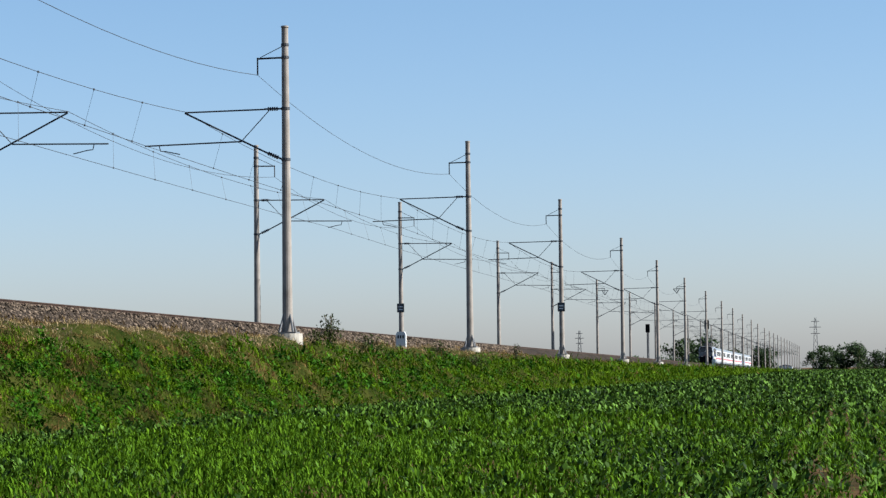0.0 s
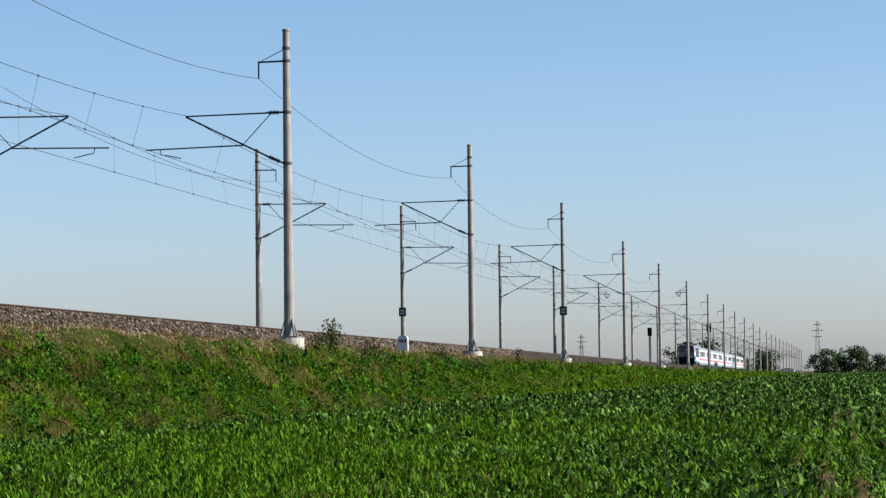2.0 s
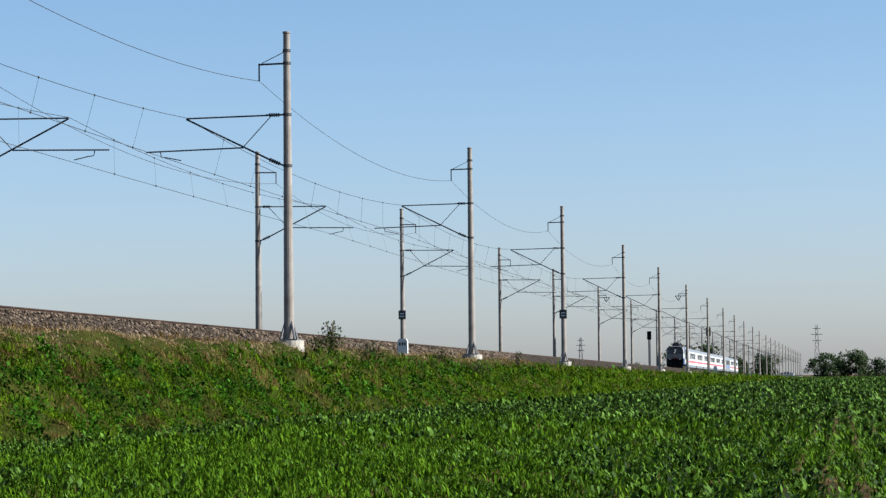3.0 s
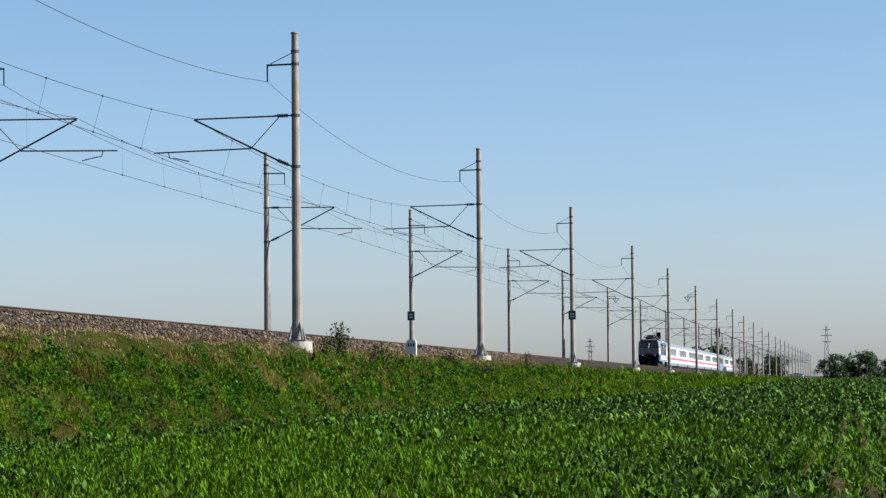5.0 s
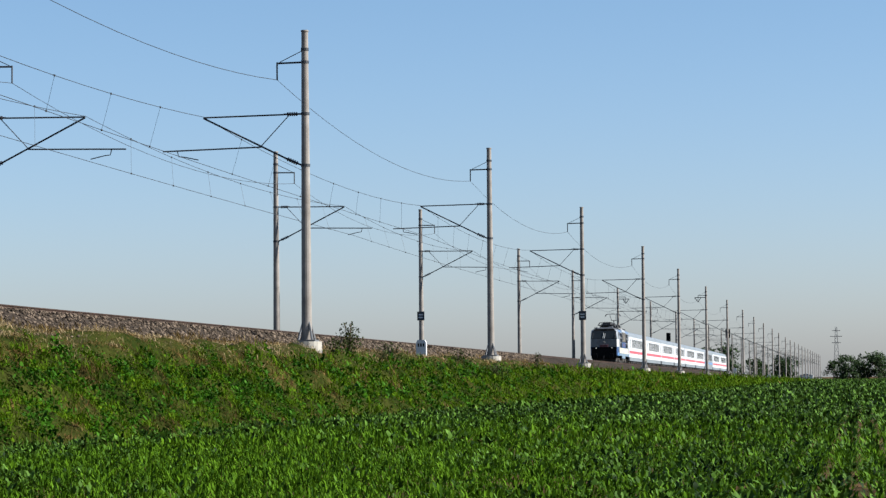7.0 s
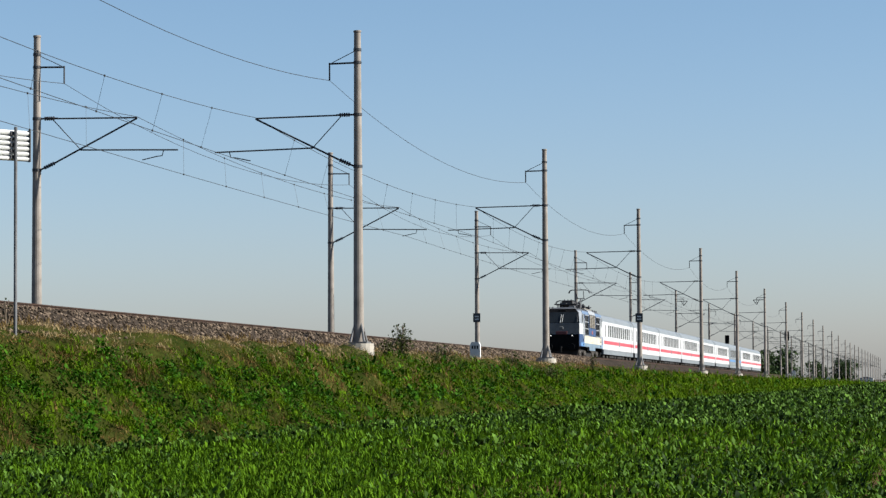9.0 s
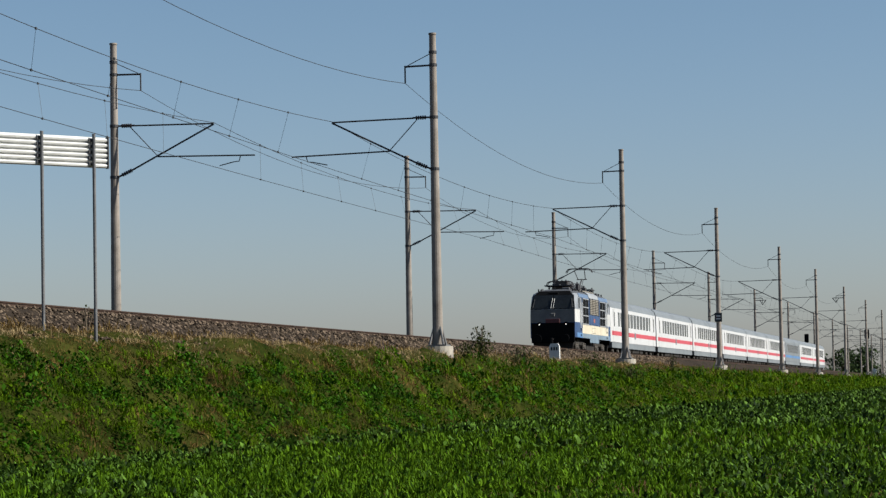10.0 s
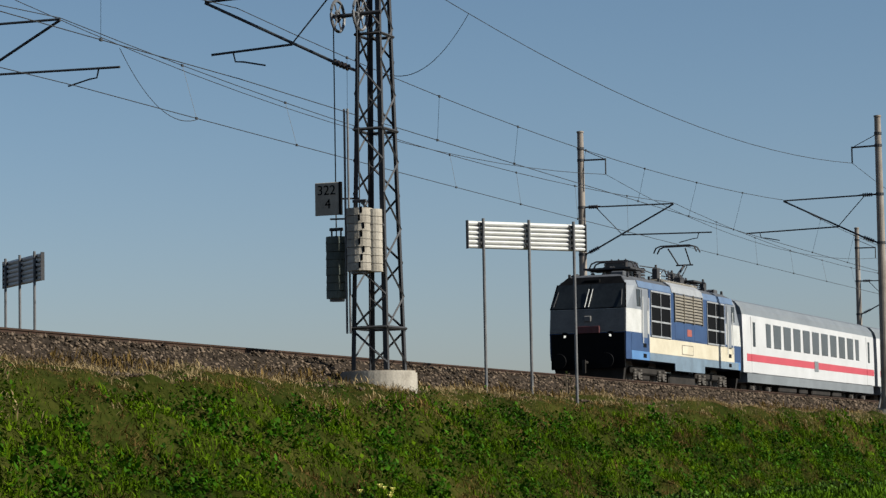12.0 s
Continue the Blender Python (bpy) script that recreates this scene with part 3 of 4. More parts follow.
def bogie(parent, y, wb, r=0.6, light=False):
    bm = bmesh.new()
    for sx in (-1, 1):
        box(bm, sx * 1.0, sx * 1.14, y - wb / 2 - 0.55, y + wb / 2 + 0.55, 0.66, 0.92, 0.05)
    box(bm, -1.05, 1.05, y - 0.4, y + 0.4, 0.45, 0.85, 0.05)
    b = part("bogie", bm, M["under"], parent)
    for dy in (-wb / 2, wb / 2):
        bm = bmesh.new()
        for sx in (-1, 1):
            tube(bm, (sx * 0.70, y + dy, r), (sx * 0.83, y + dy, r), r, r, 28)
            tube(bm, (sx * 0.67, y + dy, r), (sx * 0.70, y + dy, r), r + 0.03, r + 0.03, 28)
        tube(bm, (-0.8, y + dy, r), (0.8, y + dy, r), 0.09, seg=10)
        part("wheelset", bm, M["wheel"], b)
        for sx in (-1, 1):
            bm = bmesh.new()
            tube(bm, (sx * 1.1, y + dy, r), (sx * 1.26, y + dy, r), 0.16, 0.13, 12)
            part("axle_box", bm, M["wheel"], b)
            for k in (-0.32, 0.32):
                bm = bmesh.new()
                for i in range(4):
                    tube(bm, (sx * 1.16, y + dy + k, 0.46 + 0.1 * i), (sx * 1.16, y + dy + k, 0.52 + 0.1 * i), 0.09, seg=10)
                part("spring", bm, M["wheel"] if light else M["under"], b)


def buffers(parent, y, sgn):
    for sx in (-0.88, 0.88):
        bm = bmesh.new()
        tube(bm, (sx, y, 1.06), (sx, y + sgn * 0.42, 1.06), 0.11, 0.09, 14)
        tube(bm, (sx, y + sgn * 0.42, 1.06), (sx, y + sgn * 0.47, 1.06), 0.26, 0.25, 20)
        part("buffer", bm, M["black"], parent)
    bm = bmesh.new()
    tube(bm, (0, y, 1.02), (0, y + sgn * 0.35, 1.02), 0.05, seg=8)
    box(bm, -0.06, 0.06, y + sgn * 0.3, y + sgn * 0.38, 0.65, 1.1)
    part("coupling", bm, M["under"], parent)


def grow(t, across, along, up):
    for o in t.children_recursive:
        o.data.transform(Matrix.Diagonal((across, along, up, 1)))


def loco():
    t = thing("locomotive", "blue, cream and grey electric locomotive with shaded front and raised pantograph", "locomotive")
    L = 13.9
    bm = bmesh.new()
    loft(bm, [plan_ring(1.12, 0.03, 1.41, L), plan_ring(1.4, 0.0, 1.42, L), plan_ring(2.05, 0.02, 1.43, L)])
    part("lower_body", bm, M["loco_blue"], t)
    bm = bmesh.new()
    loft(bm, [plan_ring(2.05, 0.02, 1.43, L), plan_ring(2.85, 0.10, 1.42, L)])
    part("white_band", bm, M["loco_white"], t, "white waist band round the cabs")
    bm = bmesh.new()
    loft(bm, [plan_ring(2.85, 0.10, 1.42, L), plan_ring(3.65, 0.48, 1.28, L, 1.48, 0.4), plan_ring(3.85, 0.66, 1.18, L, 1.40, 0.45)])
    part("upper_body", bm, M["loco_grey"], t)
    bm = bmesh.new()
    loft(bm, [plan_ring(3.85, 0.66, 1.18, L, 1.40, 0.45), plan_ring(4.02, 0.95, 0.95, L, 1.15, 0.6), plan_ring(4.12, 1.4, 0.6, L, 0.75, 0.6)])
    part("roof", bm, M["loco_roof"], t, "grey sloped roof")
    for sx in (1, -1):
        bm = bmesh.new()
        loft(bm, [[(sx * x, y, z) for x, z in ((1.505, 3.62), (1.43, 3.86), (1.38, 3.84), (1.45, 3.60))] for y in (1.2, L - 1.2)])
        part("gutter", bm, M["gutter"], t)
        bm = bmesh.new()
        loft(bm, [[(sx * x, y, z) for x, z in ((1.518, 3.66), (1.438, 3.90), (1.20, 4.06), (1.16, 4.00), (1.38, 3.86), (1.46, 3.64))] for y in (4.95, 8.75)])
        part("roof_side_plate", bm, M["trim"], t, "bare metal plate above the louvre")
        for y in (1.25, 2.35, 3.6, 4.7, 8.95, 10.2, 11.4, 12.5):
            part("roof_clip", box(bmesh.new(), sx * 1.06, sx * 1.14, y - 0.05, y + 0.05, 3.98, 4.16, 0.01), M["steel"], t)
    # cab fronts: windscreen, wipers, lamps
    for end in (0, 1):
        def fy(y):
            return L - y if end else y
        for sx in (-1, 1):
            bm = bmesh.new()
            a = [(sx * 0.02, fy(0.10), 2.88), (sx * 1.37, fy(0.10), 2.88), (sx * 1.24, fy(0.50), 3.72), (sx * 0.02, fy(0.50), 3.72)]
            off = Vector((0, -0.03 if not end else 0.03, 0.012))
            loft(bm, [a, [tuple(Vector(p) + off) for p in a]])
            part("windscreen", bm, M["glass"], t, "dark windscreen pane")
            bm = bmesh.new()
            tube(bm, (sx * 0.85, fy(-0.02), 1.93), (sx * 0.85, fy(0.06), 1.93), 0.15, seg=18)
            lamp = part("headlamp", bm, M["black"], t)
            bm = bmesh.new()
            tube(bm, (sx * 0.85, fy(-0.03), 1.93), (sx * 0.85, fy(-0.018), 1.93), 0.042, seg=16)
            part("lens", bm, M["lamp"] if not end else M["glass"], lamp, "lit white lens" if not end else "unlit lens")
            bm = bmesh.new()
            tube(bm, (sx * 0.07 - 0.04, fy(0.06), 2.92), (sx * 0.07 + 0.04, fy(0.33), 3.55), 0.016, seg=5)
            part("wiper", bm, M["white"], t)
            bm = bmesh.new()
            tube(bm, (sx * 1.27, fy(0.02), 2.95), (sx * 1.19, fy(0.36), 3.5), 0.02, seg=6)
            part("handrail", bm, M["steel"], t)
        # added black panel paints the shade on the windscreen pillars
        bm = bmesh.new()
        a = [(-1.43, fy(0.09), 2.865), (1.43, fy(0.09), 2.865), (1.30, fy(0.50), 3.74), (-1.30, fy(0.50), 3.74)]
        off = Vector((0, -0.016 if not end else 0.016, 0.006))
        loft(bm, [a, [tuple(Vector(p) + off) for p in a]])
        part("windscreen_surround", bm, M["black"], t, "black panel painting the shaded windscreen pillars")
        # black takes in both the dark paint and the front's shade
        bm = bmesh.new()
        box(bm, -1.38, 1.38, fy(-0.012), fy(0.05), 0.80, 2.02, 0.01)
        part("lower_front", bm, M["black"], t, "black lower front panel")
        # this panel greys the white band where the front lies in shade
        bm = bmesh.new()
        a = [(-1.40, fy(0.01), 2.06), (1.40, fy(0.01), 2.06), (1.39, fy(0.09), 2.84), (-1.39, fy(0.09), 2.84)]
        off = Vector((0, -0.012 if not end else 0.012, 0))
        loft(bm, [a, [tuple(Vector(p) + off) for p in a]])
        part("front_band", bm, M["front_shade"], t, "grey front band with its shade painted in")
        # visor black also carries the shade on the roof's front edge
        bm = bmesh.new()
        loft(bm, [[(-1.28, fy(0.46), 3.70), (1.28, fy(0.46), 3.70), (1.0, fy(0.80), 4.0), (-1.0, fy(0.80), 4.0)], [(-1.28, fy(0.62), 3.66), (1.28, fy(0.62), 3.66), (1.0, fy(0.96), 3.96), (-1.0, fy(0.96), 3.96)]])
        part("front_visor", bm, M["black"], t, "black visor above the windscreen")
        bm = bmesh.new()
        box(bm, -0.45, 0.45, fy(-0.04), fy(0.05), 2.02, 2.26, 0.01)
        part("number_panel", bm, M["dullred"], t, "dull red plate")
        bm = bmesh.new()
        box(bm, -0.14, 0.14, fy(0.0), fy(0.10), 2.40, 2.62, 0.03)
        part("emblem", bm, M["front_shade"], t)
        bm = bmesh.new()
        box(bm, -0.3, 0.3, fy(0.55), fy(0.85), 3.68, 3.9, 0.03)
        part("top_lamp_housing", bm, M["black"], t)
        bm = bmesh.new()
        loft(bm, [[(-1.3, fy(0.10), 0.82), (1.3, fy(0.10), 0.82), (1.3, fy(0.3), 0.82), (-1.3, fy(0.3), 0.82)], [(-1.2, fy(0.15), 0.22), (1.2, fy(0.15), 0.22), (1.2, fy(0.3), 0.22), (-1.2, fy(0.3), 0.22)]])
        part("rail_guard", bm, M["under"], t)
        buffers(t, fy(-0.08), -1 if not end else 1)
        # cab side: door, window, blue and light blue sill
        def yy(a, b):
            return (a, b) if not end else (L - b, L - a)
        side_panel(t, "cab_sill", M["loco_sky"], *yy(0.36, 2.3), 1.12, 1.42)
        side_panel(t, "cab_blue_panel", M["loco_blue"], *yy(0.36, 2.28), 1.424, 2.046)
        side_panel(t, "cab_window", M["glass"], *yy(1.02, 1.42), 2.95, 3.55, 0.012, 1.49)
        side_panel(t, "cab_door", M["loco_grey"], *yy(1.55, 2.1), 1.9, 3.55, 0.02, 1.49)
        for a in (1.48, 2.16):
            bm = bmesh.new()
            tube(bm, (1.56, fy(a), 1.7), (1.56, fy(a), 3.3), 0.018, seg=6)
            part("handrail", bm, M["white"], t)
        for z in (1.2, 1.56):
            side_panel(t, "step_recess", M["black"], *yy(1.6, 1.95), z, z + 0.14, 0.014)
    # machine room sides
    side_panel(t, "side_wall", M["loco_blue"], 2.3, L - 2.3, 1.96, 3.62, 0.008)
    side_panel(t, "cream_stripe", M["loco_cream"], 2.3, L - 1.2, 1.40, 1.955, 0.010)
    side_panel(t, "lower_skirt", M["skirt"], 2.31, L - 0.65, 1.12, 1.395, 0.009)
    side_panel(t, "tank_skirt", M["skirt"], 5.2, 8.8, 0.86, 1.12, 0.006)
    for y0 in (2.5, L - 4.7):
        for g in side_panel(t, "grille", M["black"], y0, y0 + 2.2, 1.99, 3.56, 0.014, label="black grille of square panes"):
            sx = 1 if g.data.vertices[0].co.x > 0 else -1
            for k in range(3):
                bm = bmesh.new()
                box(bm, sx * 1.50, sx * 1.535, y0 + 1.1 * k - 0.02, y0 + 1.1 * k + 0.02, 1.97, 3.58)
                part("bar", bm, M["trim"], g)
            for k in range(4):
                z = 1.99 + 0.523 * k
                bm = bmesh.new()
                box(bm, sx * 1.50, sx * 1.540, y0 - 0.03, y0 + 2.23, z - 0.03, z + 0.03)
                part("bar", bm, M["trim"], g)
    for g in side_panel(t, "louvre", M["loco_roof"], 5.15, 8.55, 2.62, 3.64, 0.012, label="beige slatted louvre"):
        sx = 1 if g.data.vertices[0].co.x > 0 else -1
        for k in range(9):
            bm = bmesh.new()
            z = 2.66 + 0.108 * k
            loft(bm, [[(sx * 1.51, y, z), (sx * 1.56, y, z), (sx * 1.525, y, z + 0.075), (sx * 1.51, y, z + 0.075)] for y in (5.2, 8.5)])
            part("slat", bm, M["louvre"], g)
        for y in (5.15, 6.27, 7.4, 8.5):
            bm = bmesh.new()
            box(bm, sx * 1.5, sx * 1.568, y, y + 0.05, 2.6, 3.66)
            part("louvre_post", bm, M["louvre"], g)
    for a, b in ((5.25, 6.25), (6.35, 7.45), (7.55, 8.45)):
        side_panel(t, "hatch", M["loco_blue"], a, b, 2.0, 2.55, 0.02, bevel=0.01)
    side_panel(t, "plate", M["signred"], 6.65, 7.2, 2.15, 2.40, 0.03)
    side_panel(t, "hatch_frame", M["louvre"], 6.0, 7.4, 1.46, 1.82, 0.013)
    side_panel(t, "hatch_panel", M["loco_cream"], 6.06, 7.34, 1.49, 1.79, 0.018)
    bogie(t, 3.2, 2.7, 0.6, True)
    bogie(t, L - 3.2, 2.7, 0.6, True)
    bm = bmesh.new()
    box(bm, -1.2, 1.2, 5.4, L - 5.4, 0.35, 0.8, 0.06)
    part("transformer_tank", bm, M["under"], t)
    # roof equipment
    pantograph(t, 2.9, False)
    pantograph(t, L - 3.6, True)
    for k, (y, x, r, h) in enumerate(((5.1, 0.3, 0.16, 0.55), (5.6, -0.3, 0.14, 0.45), (6.4, 0.5, 0.12, 0.5), (7.0, 0.2, 0.2, 0.4), (7.8, 0.45, 0.11, 0.45), (8.3, -0.2, 0.16, 0.5), (9.0, 0.4, 0.1, 0.35), (12.0, 0.4, 0.1, 0.35), (12.5, -0.1, 0.1, 0.3))):
        bm = bmesh.new()
        n = 5
        for i in range(n):
            tube(bm, (x, y, 4.08 + h * i / n), (x, y, 4.08 + h * (i + 0.6) / n), r, r * 0.7, 12)
        part("roof_insulator", bm, M["white"] if k == 2 else M["insulator"], t)
    for x, z in ((0.45, 4.62), (-0.2, 4.6)):
        bm = bmesh.new()
        line_mesh(bm, [(x, 4.5, z), (x + 0.1, 6.4, z + 0.03), (x - 0.05, 8.2, z), (x, 9.4, z - 0.02)], 0.022, 5)
        part("busbar", bm, M["steel"], t)
    for x, y, w, d, h in ((0.2, 4.4, 0.5, 0.5, 0.35), (-0.3, 5.0, 0.35, 0.35, 0.5), (0.6, 5.9, 0.25, 0.25, 0.55), (-0.5, 6.9, 0.4, 0.5, 0.3), (0.55, 8.8, 0.3, 0.4, 0.42), (0.1, 9.3, 0.25, 0.25, 0.6), (0.6, 11.7, 0.2, 0.3, 0.4), (-0.2, 12.0, 0.3, 0.3, 0.5)):
        bm = bmesh.new()
        box(bm, x - w / 2, x + w / 2, y - d / 2, y + d / 2, 4.05, 4.08 + h, 0.04)
        tube(bm, (x, y, 4.08 + h), (x, y, 4.2 + h), 0.06, 0.04, 8)
        part("switch_gear", bm, M["steel"], t)
    for y in (1.55, 9.8, 12.4):
        bm = bmesh.new()
        box(bm, 0.35, 0.85, y, y + 0.4, 4.02, 4.24, 0.04)
        part("roof_box", bm, M["loco_roof"], t)
    for x, y, w, d, z0, z1 in ((0.05, 3.3, 0.9, 0.7, 4.3, 4.72), (0.3, 3.9, 0.5, 0.4, 4.2, 4.62), (-0.45, 3.6, 0.35, 0.5, 4.2, 4.55), (0.15, 9.7, 0.6, 0.5, 4.2, 4.55), (-0.3, 10.6, 0.4, 0.4, 4.2, 4.5)):
        bm = bmesh.new()
        box(bm, x - w / 2, x + w / 2, y - d / 2, y + d / 2, z0 - 0.15, z1, 0.06)
        for k in (-1, 0, 1):
            tube(bm, (x + k * w * 0.3, y, z1 - 0.02), (x + k * w * 0.3, y, z1 + 0.08), 0.05, 0.03, 8)
        part("spring_box", bm, M["insulator"], t, "dark pantograph spring box")
    for y0, y1, z in ((4.2, 5.6, 4.78), (7.2, 9.6, 4.74), (10.9, 12.6, 4.55)):
        part("roof_cable", line_mesh(bmesh.new(), [(0.1 + 0.12 * math.sin(7 * k), y0 + (y1 - y0) * k / 6, z - 0.22 * abs(math.sin(1.57 * k))) for k in range(7)], 0.025, 5), M["insulator"], t)
    bm = bmesh.new()
    tube(bm, (-0.9, 1.0, 4.06), (-0.9, 1.5, 4.1), 0.05, 0.09, 10)
    part("horn", bm, M["steel"], t)
    bm = bmesh.new()
    box(bm, -1.15, 1.15, 5.0, 9.2, 4.03, 4.16, 0.05)
    part("roof_hatch", bm, M["louvre"], t, "beige roof hatch")
    grow(t, 1.01, 1.06, 1.045)
    return t


def coach(body, stripe, roof, label):
    t = thing("passenger_coach", label, "railway coach", "coaches of the train")
    L = 24.3

    def sec(y, k=1.0):
        w = 1.42 * k
        return [(w, y, 1.08), (w, y, 2.2), (w - 0.02, y, 3.35), (-w + 0.02, y, 3.35), (-w, y, 2.2), (-w, y, 1.08)]

    def rsec(y, k=1.0):
        pts = [(1.40, 3.35), (1.32, 3.62), (1.1, 3.86), (0.7, 4.0), (0.25, 4.06), (-0.25, 4.06), (-0.7, 4.0), (-1.1, 3.86), (-1.32, 3.62), (-1.40, 3.35)]
        return [(x * k, y, z) for x, z in pts]
    part("body", loft(bmesh.new(), [sec(0.15, 0.96), sec(0.45), sec(L - 0.45), sec(L - 0.15, 0.96)]), body, t)
    part("roof", loft(bmesh.new(), [rsec(0.15, 0.96), rsec(0.45), rsec(L - 0.45), rsec(L - 0.15, 0.96)]), roof, t, "grey curved roof")
    for sx in (1, -1):
        bm = bmesh.new()
        box(bm, sx * 1.39, sx * 1.425, 0.5, L - 0.5, 1.53, 1.82)
        part("stripe", bm, stripe, t)
        for k in range(11):
            y = 3.15 + k * 1.68
            bm = bmesh.new()
            box(bm, sx * 1.36, sx * 1.428, y + (0.45 if k == 0 else 0), y + (0.72 if k == 10 else 1.22), 2.14, 3.12, 0.02)
            part("window", bm, M["coach_glass"], t)
        for y in (1.2, L - 2.05):
            bm = bmesh.new()
            box(bm, sx * 1.38, sx * 1.434, y, y + 0.85, 1.08, 3.3, 0.015)
            door = part("door", bm, body, t)
            bm = bmesh.new()
            box(bm, sx * 1.40, sx * 1.442, y + 0.22, y + 0.63, 2.1, 3.1, 0.02)
            part("pane", bm, M["glass"], door)
            bm = bmesh.new()
            box(bm, sx * 1.40, sx * 1.439, y, y + 0.85, 1.53, 1.82)
            part("door_stripe", bm, stripe, door)
        bm = bmesh.new()
        box(bm, sx * 1.40, sx * 1.436, L * 0.5 - 0.35, L * 0.5 + 0.35, 1.42, 1.86)
        part("destination_panel", bm, M["coach_grey"], t)
    for y in (0.0, L - 0.2):
        bm = bmesh.new()
        box(bm, -0.75, 0.75, y - 0.1, y + 0.3, 1.1, 3.4, 0.05)
        part("gangway", bm, M["black"], t)
        bm = bmesh.new()
        for sx in (-0.88, 0.88):
            tube(bm, (sx, y - 0.2, 1.06), (sx, y + 0.4, 1.06), 0.12, seg=10)
        part("buffer", bm, M["under"], t)
    for k, (a, b) in enumerate(((6.2, 9.2), (9.8, 11.2), (12.0, 15.4), (15.9, 17.6))):
        bm = bmesh.new()
        box(bm, -1.25, 1.25, a, b, 0.42, 0.92, 0.05)
        part("equipment_box", bm, M["under"], t)
    bm = bmesh.new()
    box(bm, -1.39, 1.39, 0.6, L - 0.6, 0.70, 1.08)
    part("frame_beam", bm, M["coach_grey"], t)
    bogie(t, 3.3, 2.5, 0.46)
    bogie(t, L - 3.3, 2.5, 0.46)
    grow(t, 1.04, 24.2 / 24.7, 1.05)
    return t


LOCO = loco()
first = coach(M["coach_white"], M["coach_red"], M["coach_grey"], "white passenger coach with red stripe and grey roof")
plain = coach(M["coach_grey"], M["loco_sky"], M["coach_grey"], "grey-blue passenger coach with pale blue stripe")
COACHES = [first] + [copy_thing(first, pose(0, 0, 0)) for _ in range(5)] + [plain] + [copy_thing(first, pose(0, 0, 0)) for _ in range(2)]

TRAIN = [(0.0, 543.4), (2.0, 468.1), (3.0, 437.0), (5.0, 359.3), (6.0, 319.6), (7.0, 281.6), (9.0, 202.3), (9.5, 182.2), (10.0, 162.0), (10.5, 141.7), (11.0, 120.7), (11.5, 100.5), (12.0, 80.0)]


def motions():
    slope = -math.degrees(math.atan(0.0037))
    for ob, off in [(LOCO, 0.5)] + [(c, 15.5 + 24.2 * i) for i, c in enumerate(COACHES)]:
        walk(ob, [(t, pose(X_FAR, y + off, EYE + 2.41 - 0.0037 * (y + off), slope)) for t, y in TRAIN])


# ================= vegetation =================
FLOWERS = [(-15.50, 33.75, 0.84), (-15.46, 33.83, 0.80), (-15.50, 34.28, 0.77), (-15.55, 34.33, 0.70), (-15.52, 34.22, 0.66), (-15.50, 32.95, 0.76)]


def field_edge(y):
    return np.interp(y, [0, 90, 135, 300, 500, 800], [-15.6, -15.6, -14.7, -12.4, -11.2, -10.6])


def field():
    """Broad-leaved plants in loose rows, with fine upright herbs between them; coarser with the distance."""
    for y0, y1, plants, per, ln in ((21, 46, 17.0, 18, 0.072), (46, 100, 7.5, 9, 0.118), (100, 250, 2.2, 6, 0.23), (250, 800, 0.7, 6, 0.42)):
        n = int((y1 - y0) * 30 * plants)
        y = rng.uniform(y0, y1, n)
        x = np.round(rng.uniform(-15.6, 14.4, n) / 0.42) * 0.42 + rng.normal(0, 0.07, n)
        edge = field_edge(y)
        p = patches(x, y, 7.0, 11)
        bare = ((np.abs(x + 0.2 - 0.3 * np.sin(y * 0.3)) < 0.25) & (patches(x, y, 2.5, 17) > 0.42) & (y < 110)) | (((x + 1.8) / 0.35) ** 2 + ((y - 19.6) / 0.9) ** 2 < 1)
        keep = (x < y * 0.03 + 3.0) & (x > edge) & ~bare
        x, y, p, edge = x[keep], y[keep], p[keep], edge[keep]
        broad = (rng.uniform(0, 1, len(x)) < np.clip(0.05 + 1.0 * (p - 0.6) + np.clip((x + 5) * 0.09, 0, 0.6), 0.03, 0.95)) | (x < edge + 1.2 + 1.6 * (p - 0.5)) | (y > 74 + 26 * (p - 0.5))
        hp = 0.34 + 0.14 * (patches(x, y, 1.6, 12) - 0.3) + rng.normal(0, 0.035, len(x)) - 0.3 * max(ln - 0.15, 0)
        for sel, herb in ((broad, False), (~broad, True)):
            k = int(per * (1.25 if herb else 1.0))
            m = int(sel.sum()) * k
            cx, cy, ch = (np.repeat(v[sel], k) for v in (x, y, hp))
            a = rng.uniform(0, 2 * np.pi, m)
            spread = (0.16 if herb else 0.13) * max(1.0, ln / 0.13)
            r = spread * np.sqrt(rng.uniform(0, 1, m))
            f = rng.uniform(0, 1, m)
            if herb:
                L = ln * rng.uniform(0.6, 1.5, m)
                pos = np.stack([cx + r * np.cos(a), cy + r * np.sin(a), (ch - 0.1) * (0.55 + 0.6 * f)], 1)
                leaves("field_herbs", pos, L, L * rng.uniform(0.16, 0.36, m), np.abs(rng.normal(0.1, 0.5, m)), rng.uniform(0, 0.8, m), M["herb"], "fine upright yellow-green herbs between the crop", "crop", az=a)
            else:
                L = ln * rng.uniform(0.6, 1.3, m)
                pos = np.stack([cx + r * np.cos(a), cy + r * np.sin(a), ch * (0.45 + 0.6 * f)], 1)
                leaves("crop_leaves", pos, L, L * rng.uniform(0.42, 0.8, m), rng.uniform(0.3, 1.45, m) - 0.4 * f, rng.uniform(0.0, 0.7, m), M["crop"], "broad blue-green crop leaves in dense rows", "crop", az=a)


